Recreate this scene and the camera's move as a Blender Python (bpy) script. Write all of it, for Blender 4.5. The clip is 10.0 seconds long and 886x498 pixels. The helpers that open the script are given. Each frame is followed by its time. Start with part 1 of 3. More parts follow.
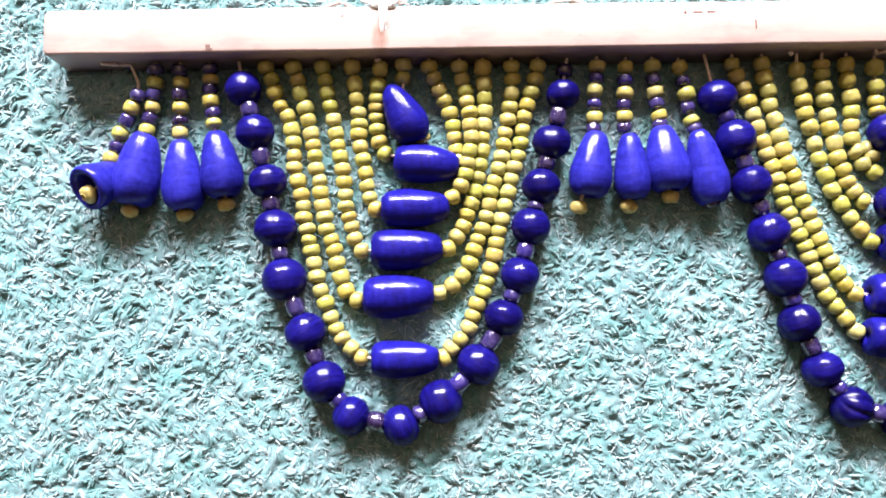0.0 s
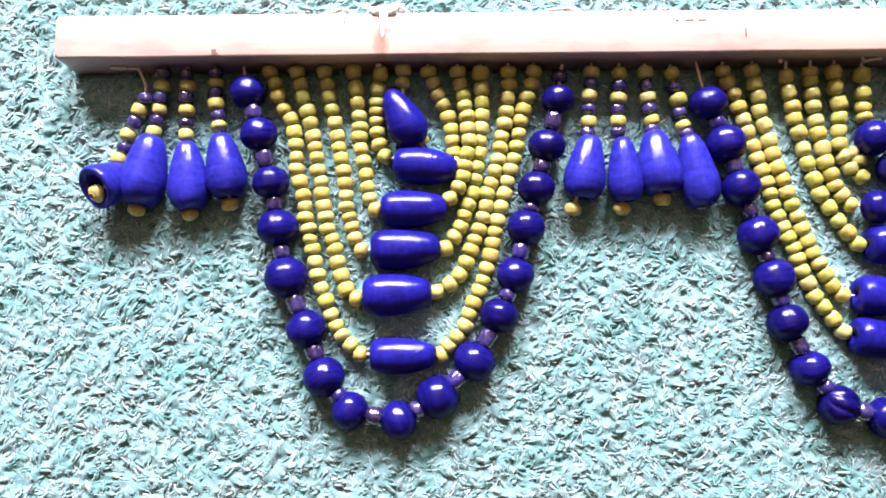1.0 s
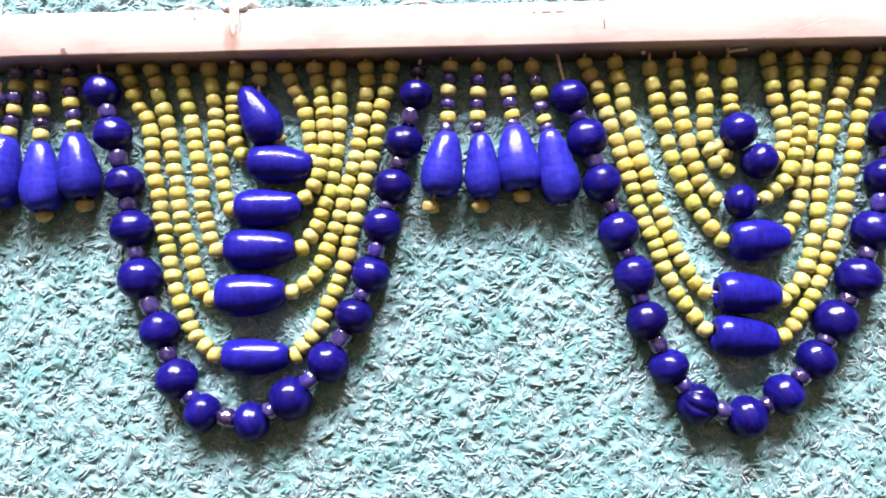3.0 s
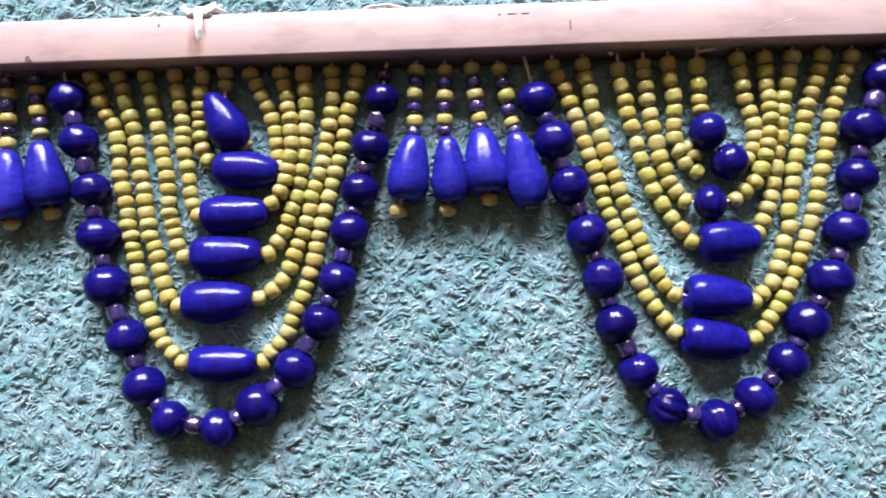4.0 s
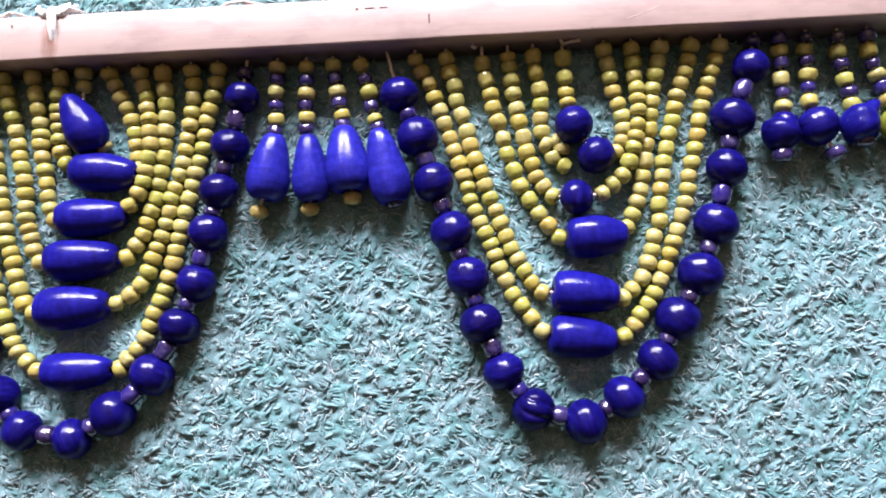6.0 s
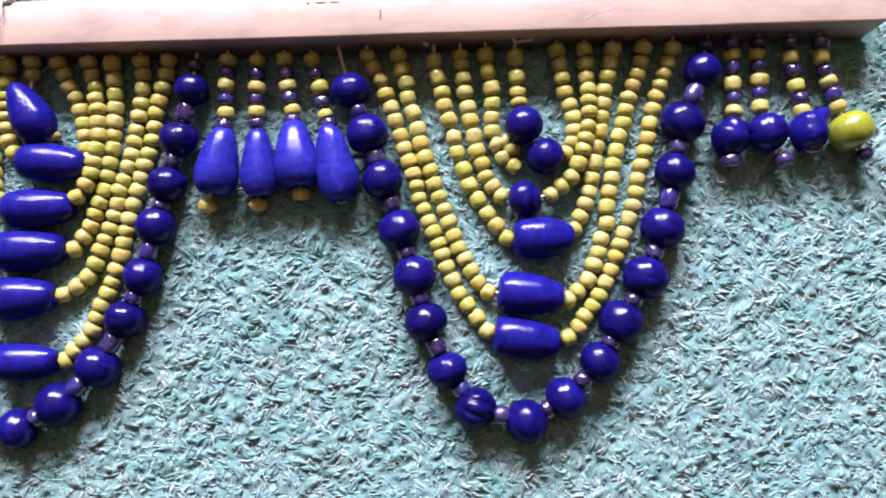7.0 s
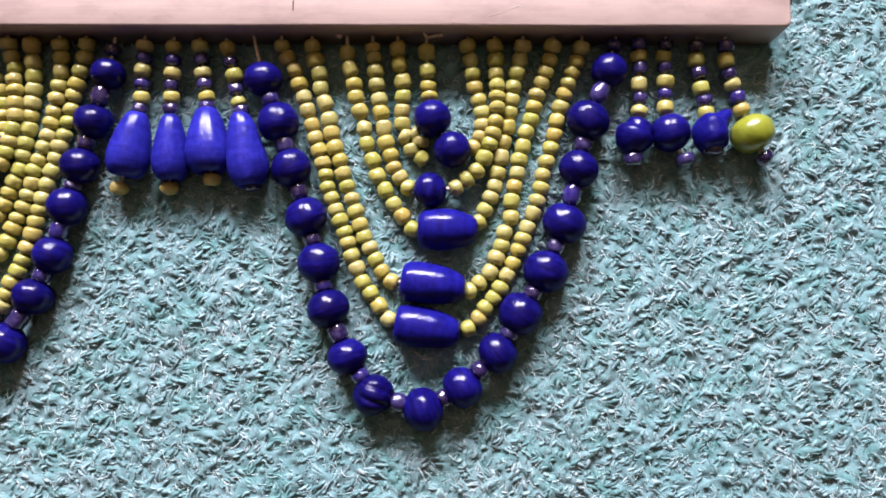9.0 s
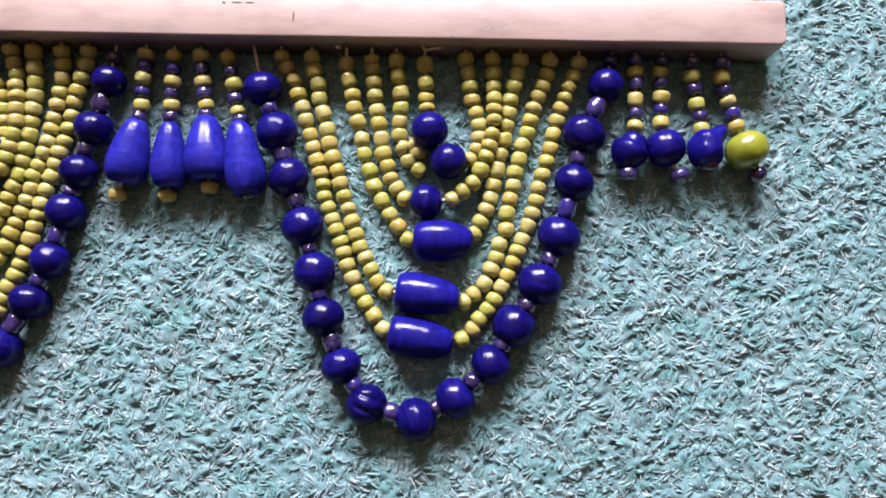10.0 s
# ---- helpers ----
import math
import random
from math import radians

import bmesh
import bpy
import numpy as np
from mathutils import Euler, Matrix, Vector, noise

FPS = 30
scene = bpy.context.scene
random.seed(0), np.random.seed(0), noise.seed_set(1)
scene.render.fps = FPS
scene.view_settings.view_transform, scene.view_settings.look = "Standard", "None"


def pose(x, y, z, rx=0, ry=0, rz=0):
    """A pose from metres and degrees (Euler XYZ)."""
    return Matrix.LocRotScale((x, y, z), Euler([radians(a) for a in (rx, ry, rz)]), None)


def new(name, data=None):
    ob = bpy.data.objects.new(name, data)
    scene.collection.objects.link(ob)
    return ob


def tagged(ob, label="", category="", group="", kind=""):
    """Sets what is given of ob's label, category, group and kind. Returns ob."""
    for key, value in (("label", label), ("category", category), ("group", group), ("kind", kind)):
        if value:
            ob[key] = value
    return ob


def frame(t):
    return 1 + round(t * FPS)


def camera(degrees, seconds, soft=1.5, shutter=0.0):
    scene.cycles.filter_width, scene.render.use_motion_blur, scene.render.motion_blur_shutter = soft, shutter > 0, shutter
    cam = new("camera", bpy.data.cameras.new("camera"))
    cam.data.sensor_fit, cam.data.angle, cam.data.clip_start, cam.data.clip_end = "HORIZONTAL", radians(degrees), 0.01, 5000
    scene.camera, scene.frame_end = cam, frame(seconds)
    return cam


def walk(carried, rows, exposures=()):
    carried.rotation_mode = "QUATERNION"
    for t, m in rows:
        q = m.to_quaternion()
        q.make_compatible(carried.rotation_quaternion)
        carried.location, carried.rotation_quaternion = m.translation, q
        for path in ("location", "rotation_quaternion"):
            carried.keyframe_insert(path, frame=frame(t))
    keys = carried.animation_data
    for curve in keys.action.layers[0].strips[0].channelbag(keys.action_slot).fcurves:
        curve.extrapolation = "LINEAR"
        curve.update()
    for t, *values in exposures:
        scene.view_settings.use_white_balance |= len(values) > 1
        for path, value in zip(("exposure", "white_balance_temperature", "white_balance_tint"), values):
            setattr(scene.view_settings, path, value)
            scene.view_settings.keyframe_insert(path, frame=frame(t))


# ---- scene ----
# A beaded door valance on a pine batten, laid out flat on a teal pile carpet under a window.
# x runs along the batten, y away from the viewer towards the window, z up; the pile's tips lie at z = 0.
MM = 0.001

# ---------------------------------------------------------------- camera
cam = camera(60.0, 10.0, soft=1.7, shutter=0.5)
DOWN = pose(0, 0, 0, -90, 0, 0)
ROWS = [
    (0.0, 0.1582, -0.3163, -0.1152, -0.35, 6.51, -0.98),
    (0.5, 0.1586, -0.3181, -0.1179, -0.30, 7.29, -0.92),
    (1.0, 0.1603, -0.3245, -0.1196, -0.15, 7.11, -0.61),
    (1.5, 0.1625, -0.3307, -0.1201, -0.57, 7.16, -0.37),
    (2.0, 0.1779, -0.3324, -0.1199, -0.74, 7.25, -0.25),
    (2.5, 0.2113, -0.3268, -0.1180, 0.97, 6.13, -1.02),
    (2.7, 0.2189, -0.3228, -0.1163, 0.70, 6.02, -0.95),
    (4.0, 0.2419, -0.3182, -0.1117, 1.36, 5.86, -1.50),
    (4.5, 0.2618, -0.3180, -0.1149, 1.50, 6.47, -1.57),
    (5.0, 0.2724, -0.3149, -0.1165, 1.37, 6.99, -2.40),
    (5.5, 0.2875, -0.3065, -0.1250, 1.60, 8.20, -2.73),
    (7.0, 0.3156, -0.3087, -0.1108, 0.93, 5.20, -1.35),
    (7.5, 0.3327, -0.3075, -0.1137, 1.06, 5.52, -1.04),
    (8.0, 0.3404, -0.3083, -0.1130, 0.85, 5.51, -0.57),
    (8.5, 0.3525, -0.3097, -0.1177, 1.26, 5.95, -0.09),
    (9.0, 0.3537, -0.3121, -0.1190, 0.90, 5.83, 0.43),
    (9.5, 0.3546, -0.3137, -0.1171, 0.49, 6.07, 1.41),
    (10.0, 0.3560, -0.3141, -0.1179, 0.97, 6.42, 1.32),
]
EXPOSURES = [(t, stops, 6440 if t < 3 else 6060 if t < 6 else 6280, 18 if t < 3 else 23) for t, stops in [
    (0.0, -0.90), (2.0, -0.86), (2.7, -0.80), (3.8, -1.55), (4.1, -1.61), (4.5, -1.85), (5.0, -1.45), (5.5, -1.46),
    (7.0, -1.42), (7.5, -1.00), (8.0, -1.22), (8.5, -1.50), (9.0, -1.65), (10.0, -1.66)]]
walk(cam, [(t, DOWN @ pose(x, y, z, 90 + pitch, 0, yaw) @ pose(0, 0, 0, 0, 0, roll)) for t, x, y, z, yaw, pitch, roll in ROWS], EXPOSURES)

# ---------------------------------------------------------------- light
world = bpy.data.worlds.new("sky")
scene.world = world
world.use_nodes = True
sky = world.node_tree.nodes.new("ShaderNodeTexSky")
sky.sky_type, sky.sun_disc = "NISHITA", False
sky.sun_elevation, sky.sun_rotation = radians(42), radians(-12)
world.node_tree.links.new(sky.outputs[0], world.node_tree.nodes["Background"].inputs[0])
world.node_tree.nodes["Background"].inputs[1].default_value = 0.1

WIN_X0, WIN_X1, WIN_Z0, WIN_Z1 = -1.16, 1.06, 0.96, 1.92      # the window's opening in the north wall
ROOM_X0, ROOM_X1, ROOM_Y0, ROOM_Y1, ROOM_Z = -2.4, 2.9, -3.2, 2.2, 2.7
WIN_MID, WIN_POST = (WIN_X0 + WIN_X1) / 2, 0.15              # the broad post between the two lights
for x0, x1 in ((WIN_X0 + 0.05, WIN_MID - WIN_POST), (WIN_MID + WIN_POST, WIN_X1 - 0.05)):
    daylight = bpy.data.lights.new("window_daylight", "AREA")
    daylight.shape, daylight.size, daylight.size_y = "RECTANGLE", x1 - x0, WIN_Z1 - WIN_Z0 - 0.1
    daylight.energy, daylight.color = 630, (1.0, 0.97, 0.965)
    lamp = new("window_daylight", daylight)
    lamp.matrix_world = pose((x0 + x1) / 2, ROOM_Y1 + 0.045, (WIN_Z0 + WIN_Z1) / 2, -90, 0, 0)


# ---------------------------------------------------------------- materials
def material(name):
    mat = bpy.data.materials.new(name)
    mat.use_nodes = True
    nodes, links = mat.node_tree.nodes, mat.node_tree.links
    return mat, nodes, links, nodes["Principled BSDF"]


def ramp(nodes, links, source, stops):
    node = nodes.new("ShaderNodeValToRGB")
    while len(node.color_ramp.elements) < len(stops):
        node.color_ramp.elements.new(0.5)
    for element, (at, colour) in zip(node.color_ramp.elements, stops):
        element.position, element.color = at, (*colour, 1)
    links.new(source, node.inputs[0])
    return node.outputs[0]


def mixed_colour(nodes, links, factor, a, b, blend="MIX"):
    node = nodes.new("ShaderNodeMix")
    node.data_type, node.blend_type = "RGBA", blend
    for socket, value in ((node.inputs[0], factor), (node.inputs[6], a), (node.inputs[7], b)):
        if isinstance(value, (int, float)):
            socket.default_value = value
        elif isinstance(value, tuple):
            socket.default_value = (*value, 1)
        else:
            links.new(value, socket)
    return node.outputs[2]


def maths(nodes, links, operation, a, b=0.0):
    node = nodes.new("ShaderNodeMath")
    node.operation = operation
    for socket, value in zip(node.inputs, (a, b)):
        if isinstance(value, (int, float)):
            socket.default_value = value
        else:
            links.new(value, socket)
    return node.outputs[0]


def noise_node(nodes, links, vector, scale, detail=3.0, rough=0.55):
    node = nodes.new("ShaderNodeTexNoise")
    node.inputs["Scale"].default_value, node.inputs["Detail"].default_value = scale, detail
    node.inputs["Roughness"].default_value = rough
    links.new(vector, node.inputs["Vector"])
    return node.outputs["Fac"]


def bump(nodes, links, height, strength, distance, shader):
    node = nodes.new("ShaderNodeBump")
    node.inputs["Strength"].default_value, node.inputs["Distance"].default_value = strength, distance
    links.new(height, node.inputs["Height"])
    links.new(node.outputs[0], shader.inputs["Normal"])
    links.new(node.outputs[0], shader.inputs["Coat Normal"])


def own_place(nodes, links):
    """Each bead's own coordinates, shifted by its random number, and that number."""
    coord, info = nodes.new("ShaderNodeTexCoord"), nodes.new("ShaderNodeObjectInfo")
    shift = nodes.new("ShaderNodeVectorMath")
    shift.operation = "ADD"
    many = maths(nodes, links, "MULTIPLY", info.outputs["Random"], 40.0)
    links.new(coord.outputs["Object"], shift.inputs[0])
    links.new(many, shift.inputs[1])
    return shift.outputs[0], info.outputs["Random"], coord.outputs["Object"]


def yellow_paint():
    mat, nodes, links, shader = material("yellow_bead_paint")
    place, rand, _ = own_place(nodes, links)
    body = ramp(nodes, links, rand, [(0.0, (0.314, 0.260, 0.048)), (0.3, (0.316, 0.286, 0.078)), (0.5, (0.274, 0.280, 0.052)),
                                     (0.75, (0.328, 0.306, 0.112)), (1.0, (0.318, 0.246, 0.056))])
    worn = ramp(nodes, links, noise_node(nodes, links, place, 1.1, 4), [(0.45, (0.0, 0.0, 0.0)), (0.75, (1.0, 1.0, 1.0))])
    colour = mixed_colour(nodes, links, maths(nodes, links, "MULTIPLY", worn, 0.40), body, (0.41, 0.365, 0.13))
    dirt = ramp(nodes, links, noise_node(nodes, links, place, 3.6, 5), [(0.58, (0.0, 0.0, 0.0)), (0.78, (1.0, 1.0, 1.0))])
    colour = mixed_colour(nodes, links, maths(nodes, links, "MULTIPLY", dirt, 0.45), colour, (0.22, 0.115, 0.012))
    links.new(colour, shader.inputs["Base Color"])
    rough = maths(nodes, links, "ADD", maths(nodes, links, "MULTIPLY", worn, 0.2), 0.2)
    links.new(rough, shader.inputs["Roughness"])
    bump(nodes, links, noise_node(nodes, links, place, 2.2, 4), 0.2, 0.0006, shader)
    return mat


def blue_glass(name, tones, rough, lines, line_depth, swirl, shine, pits):
    """Wound opaque glass: bands round the bead's own hole, some of them dark grooves."""
    mat, nodes, links, shader = material(name)
    place, rand, own = own_place(nodes, links)
    body = ramp(nodes, links, rand, [(0.0, tones[0]), (0.5, tones[1]), (1.0, tones[2])])
    stretch = nodes.new("ShaderNodeMapping")
    stretch.inputs["Scale"].default_value = (0.45, 0.45, 3.6)
    links.new(place, stretch.inputs["Vector"])
    bands = noise_node(nodes, links, stretch.outputs[0], 1.6, 5, 0.65)
    streak = ramp(nodes, links, bands, [(0.35, (0.50, 0.45, 0.55)), (0.52, (1.0, 1.0, 1.0)), (0.68, (1.7, 1.7, 1.45))])
    colour = mixed_colour(nodes, links, swirl, body, streak, "MULTIPLY")
    groove = ramp(nodes, links, bands, [(0.405, (1.0, 1.0, 1.0)), (0.425, (0.0, 0.0, 0.0)), (0.445, (1.0, 1.0, 1.0))])
    dark = maths(nodes, links, "MULTIPLY", maths(nodes, links, "SUBTRACT", 1.0, groove), lines)
    colour = mixed_colour(nodes, links, dark, colour, (0.006, 0.003, 0.05))
    mottle = ramp(nodes, links, noise_node(nodes, links, place, 4.5, 6, 0.7), [(0.36, (0.66, 0.62, 0.72)), (0.52, (1.0, 1.0, 1.0)), (0.66, (1.25, 1.25, 1.12))])
    colour = mixed_colour(nodes, links, 0.8, colour, mottle, "MULTIPLY")
    links.new(colour, shader.inputs["Base Color"])
    haze = maths(nodes, links, "ADD", maths(nodes, links, "MULTIPLY", noise_node(nodes, links, place, 2.2, 3), 0.10), rough)
    links.new(haze, shader.inputs["Coat Roughness"])
    shader.inputs["Roughness"].default_value = 0.35
    shader.inputs["Specular IOR Level"].default_value = 0.05
    facing = nodes.new("ShaderNodeLayerWeight")
    gloss = ramp(nodes, links, facing.outputs["Facing"], [(0.16, (shine, shine, shine)), (0.40, (0.03, 0.03, 0.03))])
    links.new(gloss, shader.inputs["Coat Weight"])
    dents = noise_node(nodes, links, place, 1.9, 3)
    relief = maths(nodes, links, "ADD", bands, maths(nodes, links, "MULTIPLY", dents, 0.9))
    speckle = ramp(nodes, links, noise_node(nodes, links, place, 7.5, 3), [(0.34, (0.0, 0.0, 0.0)), (0.46, (1.0, 1.0, 1.0))])
    relief = maths(nodes, links, "ADD", relief, maths(nodes, links, "MULTIPLY", speckle, pits))
    bump(nodes, links, relief, line_depth, 0.0014, shader)
    return mat


def spacer_glass():
    mat, nodes, links, shader = material("spacer_glass")
    place, rand, _ = own_place(nodes, links)
    body = ramp(nodes, links, rand, [(0.0, (0.013, 0.007, 0.034)), (0.45, (0.016, 0.010, 0.062)), (0.7, (0.026, 0.020, 0.090)),
                                     (1.0, (0.016, 0.010, 0.13))])
    # Lavender patches: soft highlights put into the glass colour.
    pale = ramp(nodes, links, noise_node(nodes, links, place, 1.8, 4), [(0.45, (0.0, 0.0, 0.0)), (0.75, (1.0, 1.0, 1.0))])
    colour = mixed_colour(nodes, links, maths(nodes, links, "MULTIPLY", pale, 0.35), body, (0.090, 0.075, 0.20))
    links.new(colour, shader.inputs["Base Color"])
    shader.inputs["Roughness"].default_value = 0.16
    shader.inputs["Coat Weight"].default_value = 0.8
    bump(nodes, links, noise_node(nodes, links, place, 1.9, 3), 0.5, 0.0008, shader)
    return mat


def green_paint():
    mat, nodes, links, shader = material("green_bead_paint")
    place, rand, _ = own_place(nodes, links)
    grain = noise_node(nodes, links, place, 1.4, 4)
    colour = ramp(nodes, links, grain, [(0.3, (0.14, 0.17, 0.01)), (0.55, (0.19, 0.215, 0.02)), (0.8, (0.25, 0.26, 0.045))])
    links.new(colour, shader.inputs["Base Color"])
    shader.inputs["Roughness"].default_value = 0.28
    bump(nodes, links, noise_node(nodes, links, place, 2.0, 4), 0.2, 0.0008, shader)
    return mat


def pine():
    """Planed pine, handled for years: grain along x, a soft knot, grey smudges and small dark flecks."""
    mat, nodes, links, shader = material("planed_pine")
    coord = nodes.new("ShaderNodeTexCoord")
    place = coord.outputs["Object"]

    def stretched(scale, at=(0, 0, 0)):
        node = nodes.new("ShaderNodeMapping")
        node.inputs["Scale"].default_value, node.inputs["Location"].default_value = scale, at
        links.new(place, node.inputs["Vector"])
        return node.outputs[0]

    grain = noise_node(nodes, links, stretched((4.0, 60.0, 60.0)), 2.4, 6, 0.6)
    fine = noise_node(nodes, links, stretched((30.0, 900.0, 900.0)), 1.0, 3)
    colour = ramp(nodes, links, grain, [(0.2, (0.378, 0.280, 0.248)), (0.5, (0.391, 0.293, 0.261)), (0.8, (0.404, 0.307, 0.275))])
    lines = ramp(nodes, links, fine, [(0.35, (0.975, 0.97, 0.965)), (0.55, (1.0, 1.0, 1.0))])
    colour = mixed_colour(nodes, links, 1.0, colour, lines, "MULTIPLY")
    smudge = ramp(nodes, links, noise_node(nodes, links, stretched((1.0, 2.2, 2.2)), 34.0, 5, 0.62),
                  [(0.34, (0.76, 0.74, 0.76)), (0.50, (0.95, 0.95, 0.95)), (0.70, (1.02, 1.02, 1.01))])
    colour = mixed_colour(nodes, links, 1.0, colour, smudge, "MULTIPLY")
    fleck = ramp(nodes, links, noise_node(nodes, links, stretched((1.0, 1.6, 1.0)), 330.0, 3, 0.5), [(0.70, (0.0, 0.0, 0.0)), (0.76, (1.0, 1.0, 1.0))])
    colour = mixed_colour(nodes, links, maths(nodes, links, "MULTIPLY", fleck, 0.45), colour, (0.19, 0.12, 0.10))
    # the knot: a reddish smear across the top face, soft at its rim
    reach = nodes.new("ShaderNodeVectorMath")
    reach.operation = "LENGTH"
    links.new(stretched((1 / 0.0034, 1 / 0.0100, 1 / 0.03), (-0.1362 / 0.0034, -0.0085 / 0.0100, -0.018 / 0.03)), reach.inputs[0])
    ragged = maths(nodes, links, "ADD", maths(nodes, links, "MULTIPLY", reach.outputs["Value"], 0.5), maths(nodes, links, "MULTIPLY", noise_node(nodes, links, stretched((1, 0.4, 1)), 420.0, 3), 0.6))
    knot = ramp(nodes, links, ragged, [(0.40, (1.0, 1.0, 1.0)), (0.92, (0.0, 0.0, 0.0))])
    colour = mixed_colour(nodes, links, maths(nodes, links, "MULTIPLY", knot, 0.9), colour, (0.17, 0.075, 0.045))
    links.new(colour, shader.inputs["Base Color"])
    shader.inputs["Roughness"].default_value = 0.5
    bump(nodes, links, fine, 0.12, 0.0003, shader)
    return mat


def plain(name, colour, rough=0.6, spread=0.12, scale=60.0, relief=0.0002):
    """A matt surface with a mottled colour and a fine relief."""
    mat, nodes, links, shader = material(name)
    coord = nodes.new("ShaderNodeTexCoord")
    grain = noise_node(nodes, links, coord.outputs["Object"], scale, 4)
    low, high = tuple(c * (1 - spread) for c in colour), tuple(min(c * (1 + spread), 1.0) for c in colour)
    links.new(ramp(nodes, links, grain, [(0.3, low), (0.7, high)]), shader.inputs["Base Color"])
    shader.inputs["Roughness"].default_value = rough
    bump(nodes, links, grain, 0.3, relief, shader)
    return mat


def carpet_yarn(name, dark, mid, pale):
    """Wool yarn: its colour differs from tuft to tuft and in broad worn patches."""
    mat, nodes, links, shader = material(name)
    coord, geom = nodes.new("ShaderNodeTexCoord"), nodes.new("ShaderNodeNewGeometry")
    tone = ramp(nodes, links, geom.outputs["Random Per Island"], [(0.0, dark), (0.45, mid), (1.0, pale)])
    patch = noise_node(nodes, links, coord.outputs["Object"], 14.0, 3)
    wear = ramp(nodes, links, patch, [(0.3, (0.86, 0.94, 0.95)), (0.7, (1.07, 1.03, 1.02))])
    colour = mixed_colour(nodes, links, 1.0, tone, wear, "MULTIPLY")
    spot = noise_node(nodes, links, coord.outputs["Object"], 75.0, 3)
    shade = ramp(nodes, links, spot, [(0.34, (0.72, 0.90, 0.86)), (0.5, (1.0, 1.0, 1.0)), (0.68, (1.12, 1.04, 1.05))])
    colour = mixed_colour(nodes, links, 1.0, colour, shade, "MULTIPLY")
    clump = noise_node(nodes, links, coord.outputs["Object"], 240.0, 2)
    lock = ramp(nodes, links, clump, [(0.32, (0.70, 0.82, 0.80)), (0.5, (1.0, 1.0, 1.0)), (0.68, (1.24, 1.17, 1.17))])
    colour = mixed_colour(nodes, links, 1.0, colour, lock, "MULTIPLY")
    fuzz = noise_node(nodes, links, coord.outputs["Object"], 1500.0, 2)
    colour = mixed_colour(nodes, links, 1.0, colour, ramp(nodes, links, fuzz, [(0.3, (0.8, 0.8, 0.8)), (0.7, (1.12, 1.12, 1.12))]),
                          "MULTIPLY")
    links.new(colour, shader.inputs["Base Color"])
    shader.inputs["Roughness"].default_value = 0.85
    shader.inputs["Specular IOR Level"].default_value = 0.2
    shader.inputs["Sheen Weight"].default_value = 0.25
    bump(nodes, links, fuzz, 0.5, 0.0004, shader)
    return mat


YELLOW = yellow_paint()
COBALT = blue_glass("cobalt_glass", [(0.0032, 0.0022, 0.062), (0.0042, 0.0031, 0.085), (0.0056, 0.0043, 0.106)], 0.02, 0.85, 0.13, 0.9, 0.50, 0.16)
BARREL = blue_glass("barrel_blue_glass", [(0.0066, 0.0058, 0.135), (0.0082, 0.0072, 0.162), (0.0074, 0.0064, 0.148)], 0.03, 0.5, 0.13, 0.5, 0.42, 0.40)
SATIN = blue_glass("satin_blue_glass", [(0.0140, 0.0145, 0.205), (0.0175, 0.0180, 0.250), (0.0155, 0.0160, 0.225)], 0.06, 0.3, 0.10, 0.4, 0.46, 0.80)
SPACER = spacer_glass()
GREEN = green_paint()
# End beads: a brighter copy of the yellow, with fill light put into its colour.
LIT_YELLOW = plain("lit_end_bead_yellow", (0.43, 0.350, 0.105), 0.5, 0.22, 1.6, 0.0006)
PINE = pine()
STAIN = plain("dark_speck", (0.10, 0.05, 0.04), 0.7)
THREAD = plain("pale_thread", (0.62, 0.52, 0.44), 0.8, 0.2, 900.0)
CORD = plain("white_cord", (0.80, 0.80, 0.78), 0.85, 0.08, 900.0)
YARN = carpet_yarn("carpet_yarn", (0.098, 0.212, 0.222), (0.152, 0.270, 0.288), (0.262, 0.378, 0.402))
FIBRE = carpet_yarn("carpet_fibre", (0.32, 0.43, 0.44), (0.40, 0.51, 0.52), (0.53, 0.63, 0.64))
# Ground under the pile, darkened in colour for the shade between tufts.
BACKING = plain("shaded_carpet_ground", (0.075, 0.150, 0.150), 0.95, 0.35, 260.0, 0.004)
# Unseen room surfaces: dark walls cut the fill, the ochre ceiling warms it.
WALL = plain("dim_bounce_wall", (0.035, 0.022, 0.012), 0.7, 0.04, 30.0, 0.0005)
CEILING = plain("warm_bounce_ceiling", (0.136, 0.086, 0.044), 0.8, 0.03, 40.0)
GLOSS = plain("white_gloss_paint", (0.80, 0.80, 0.78), 0.3, 0.03, 40.0)


def window_glass():
    mat, nodes, links, shader = material("window_glass")
    shader.inputs["Base Color"].default_value = (0.95, 0.98, 0.97, 1)
    shader.inputs["Transmission Weight"].default_value = 1.0
    shader.inputs["Roughness"].default_value = 0.0
    return mat


GLASS = window_glass()


# ---------------------------------------------------------------- mesh helpers
def part(name, bm, mat, parent=None, label="", smooth=False):
    mesh = bpy.data.meshes.new(name)
    bm.to_mesh(mesh)
    bm.free()
    mesh.materials.append(mat)
    if smooth:
        mesh.polygons.foreach_set("use_smooth", [True] * len(mesh.polygons))
    ob = new(name, mesh)
    ob.parent = parent
    return tagged(ob, label)


def add_box(bm, lo, hi):
    made = bmesh.ops.create_cube(bm, size=1.0)["verts"]
    for v in made:
        v.co = Vector([(a + b) / 2 + c * (b - a) for a, b, c in zip(lo, hi, v.co)])
    return made


def box(lo, hi, edge=0.0):
    bm = bmesh.new()
    add_box(bm, lo, hi)
    if edge:
        bmesh.ops.bevel(bm, geom=bm.edges[:], offset=edge, segments=2, affect="EDGES", profile=0.5)
    return bm


def tube(points, radius, sides=6, wobble=0.0):
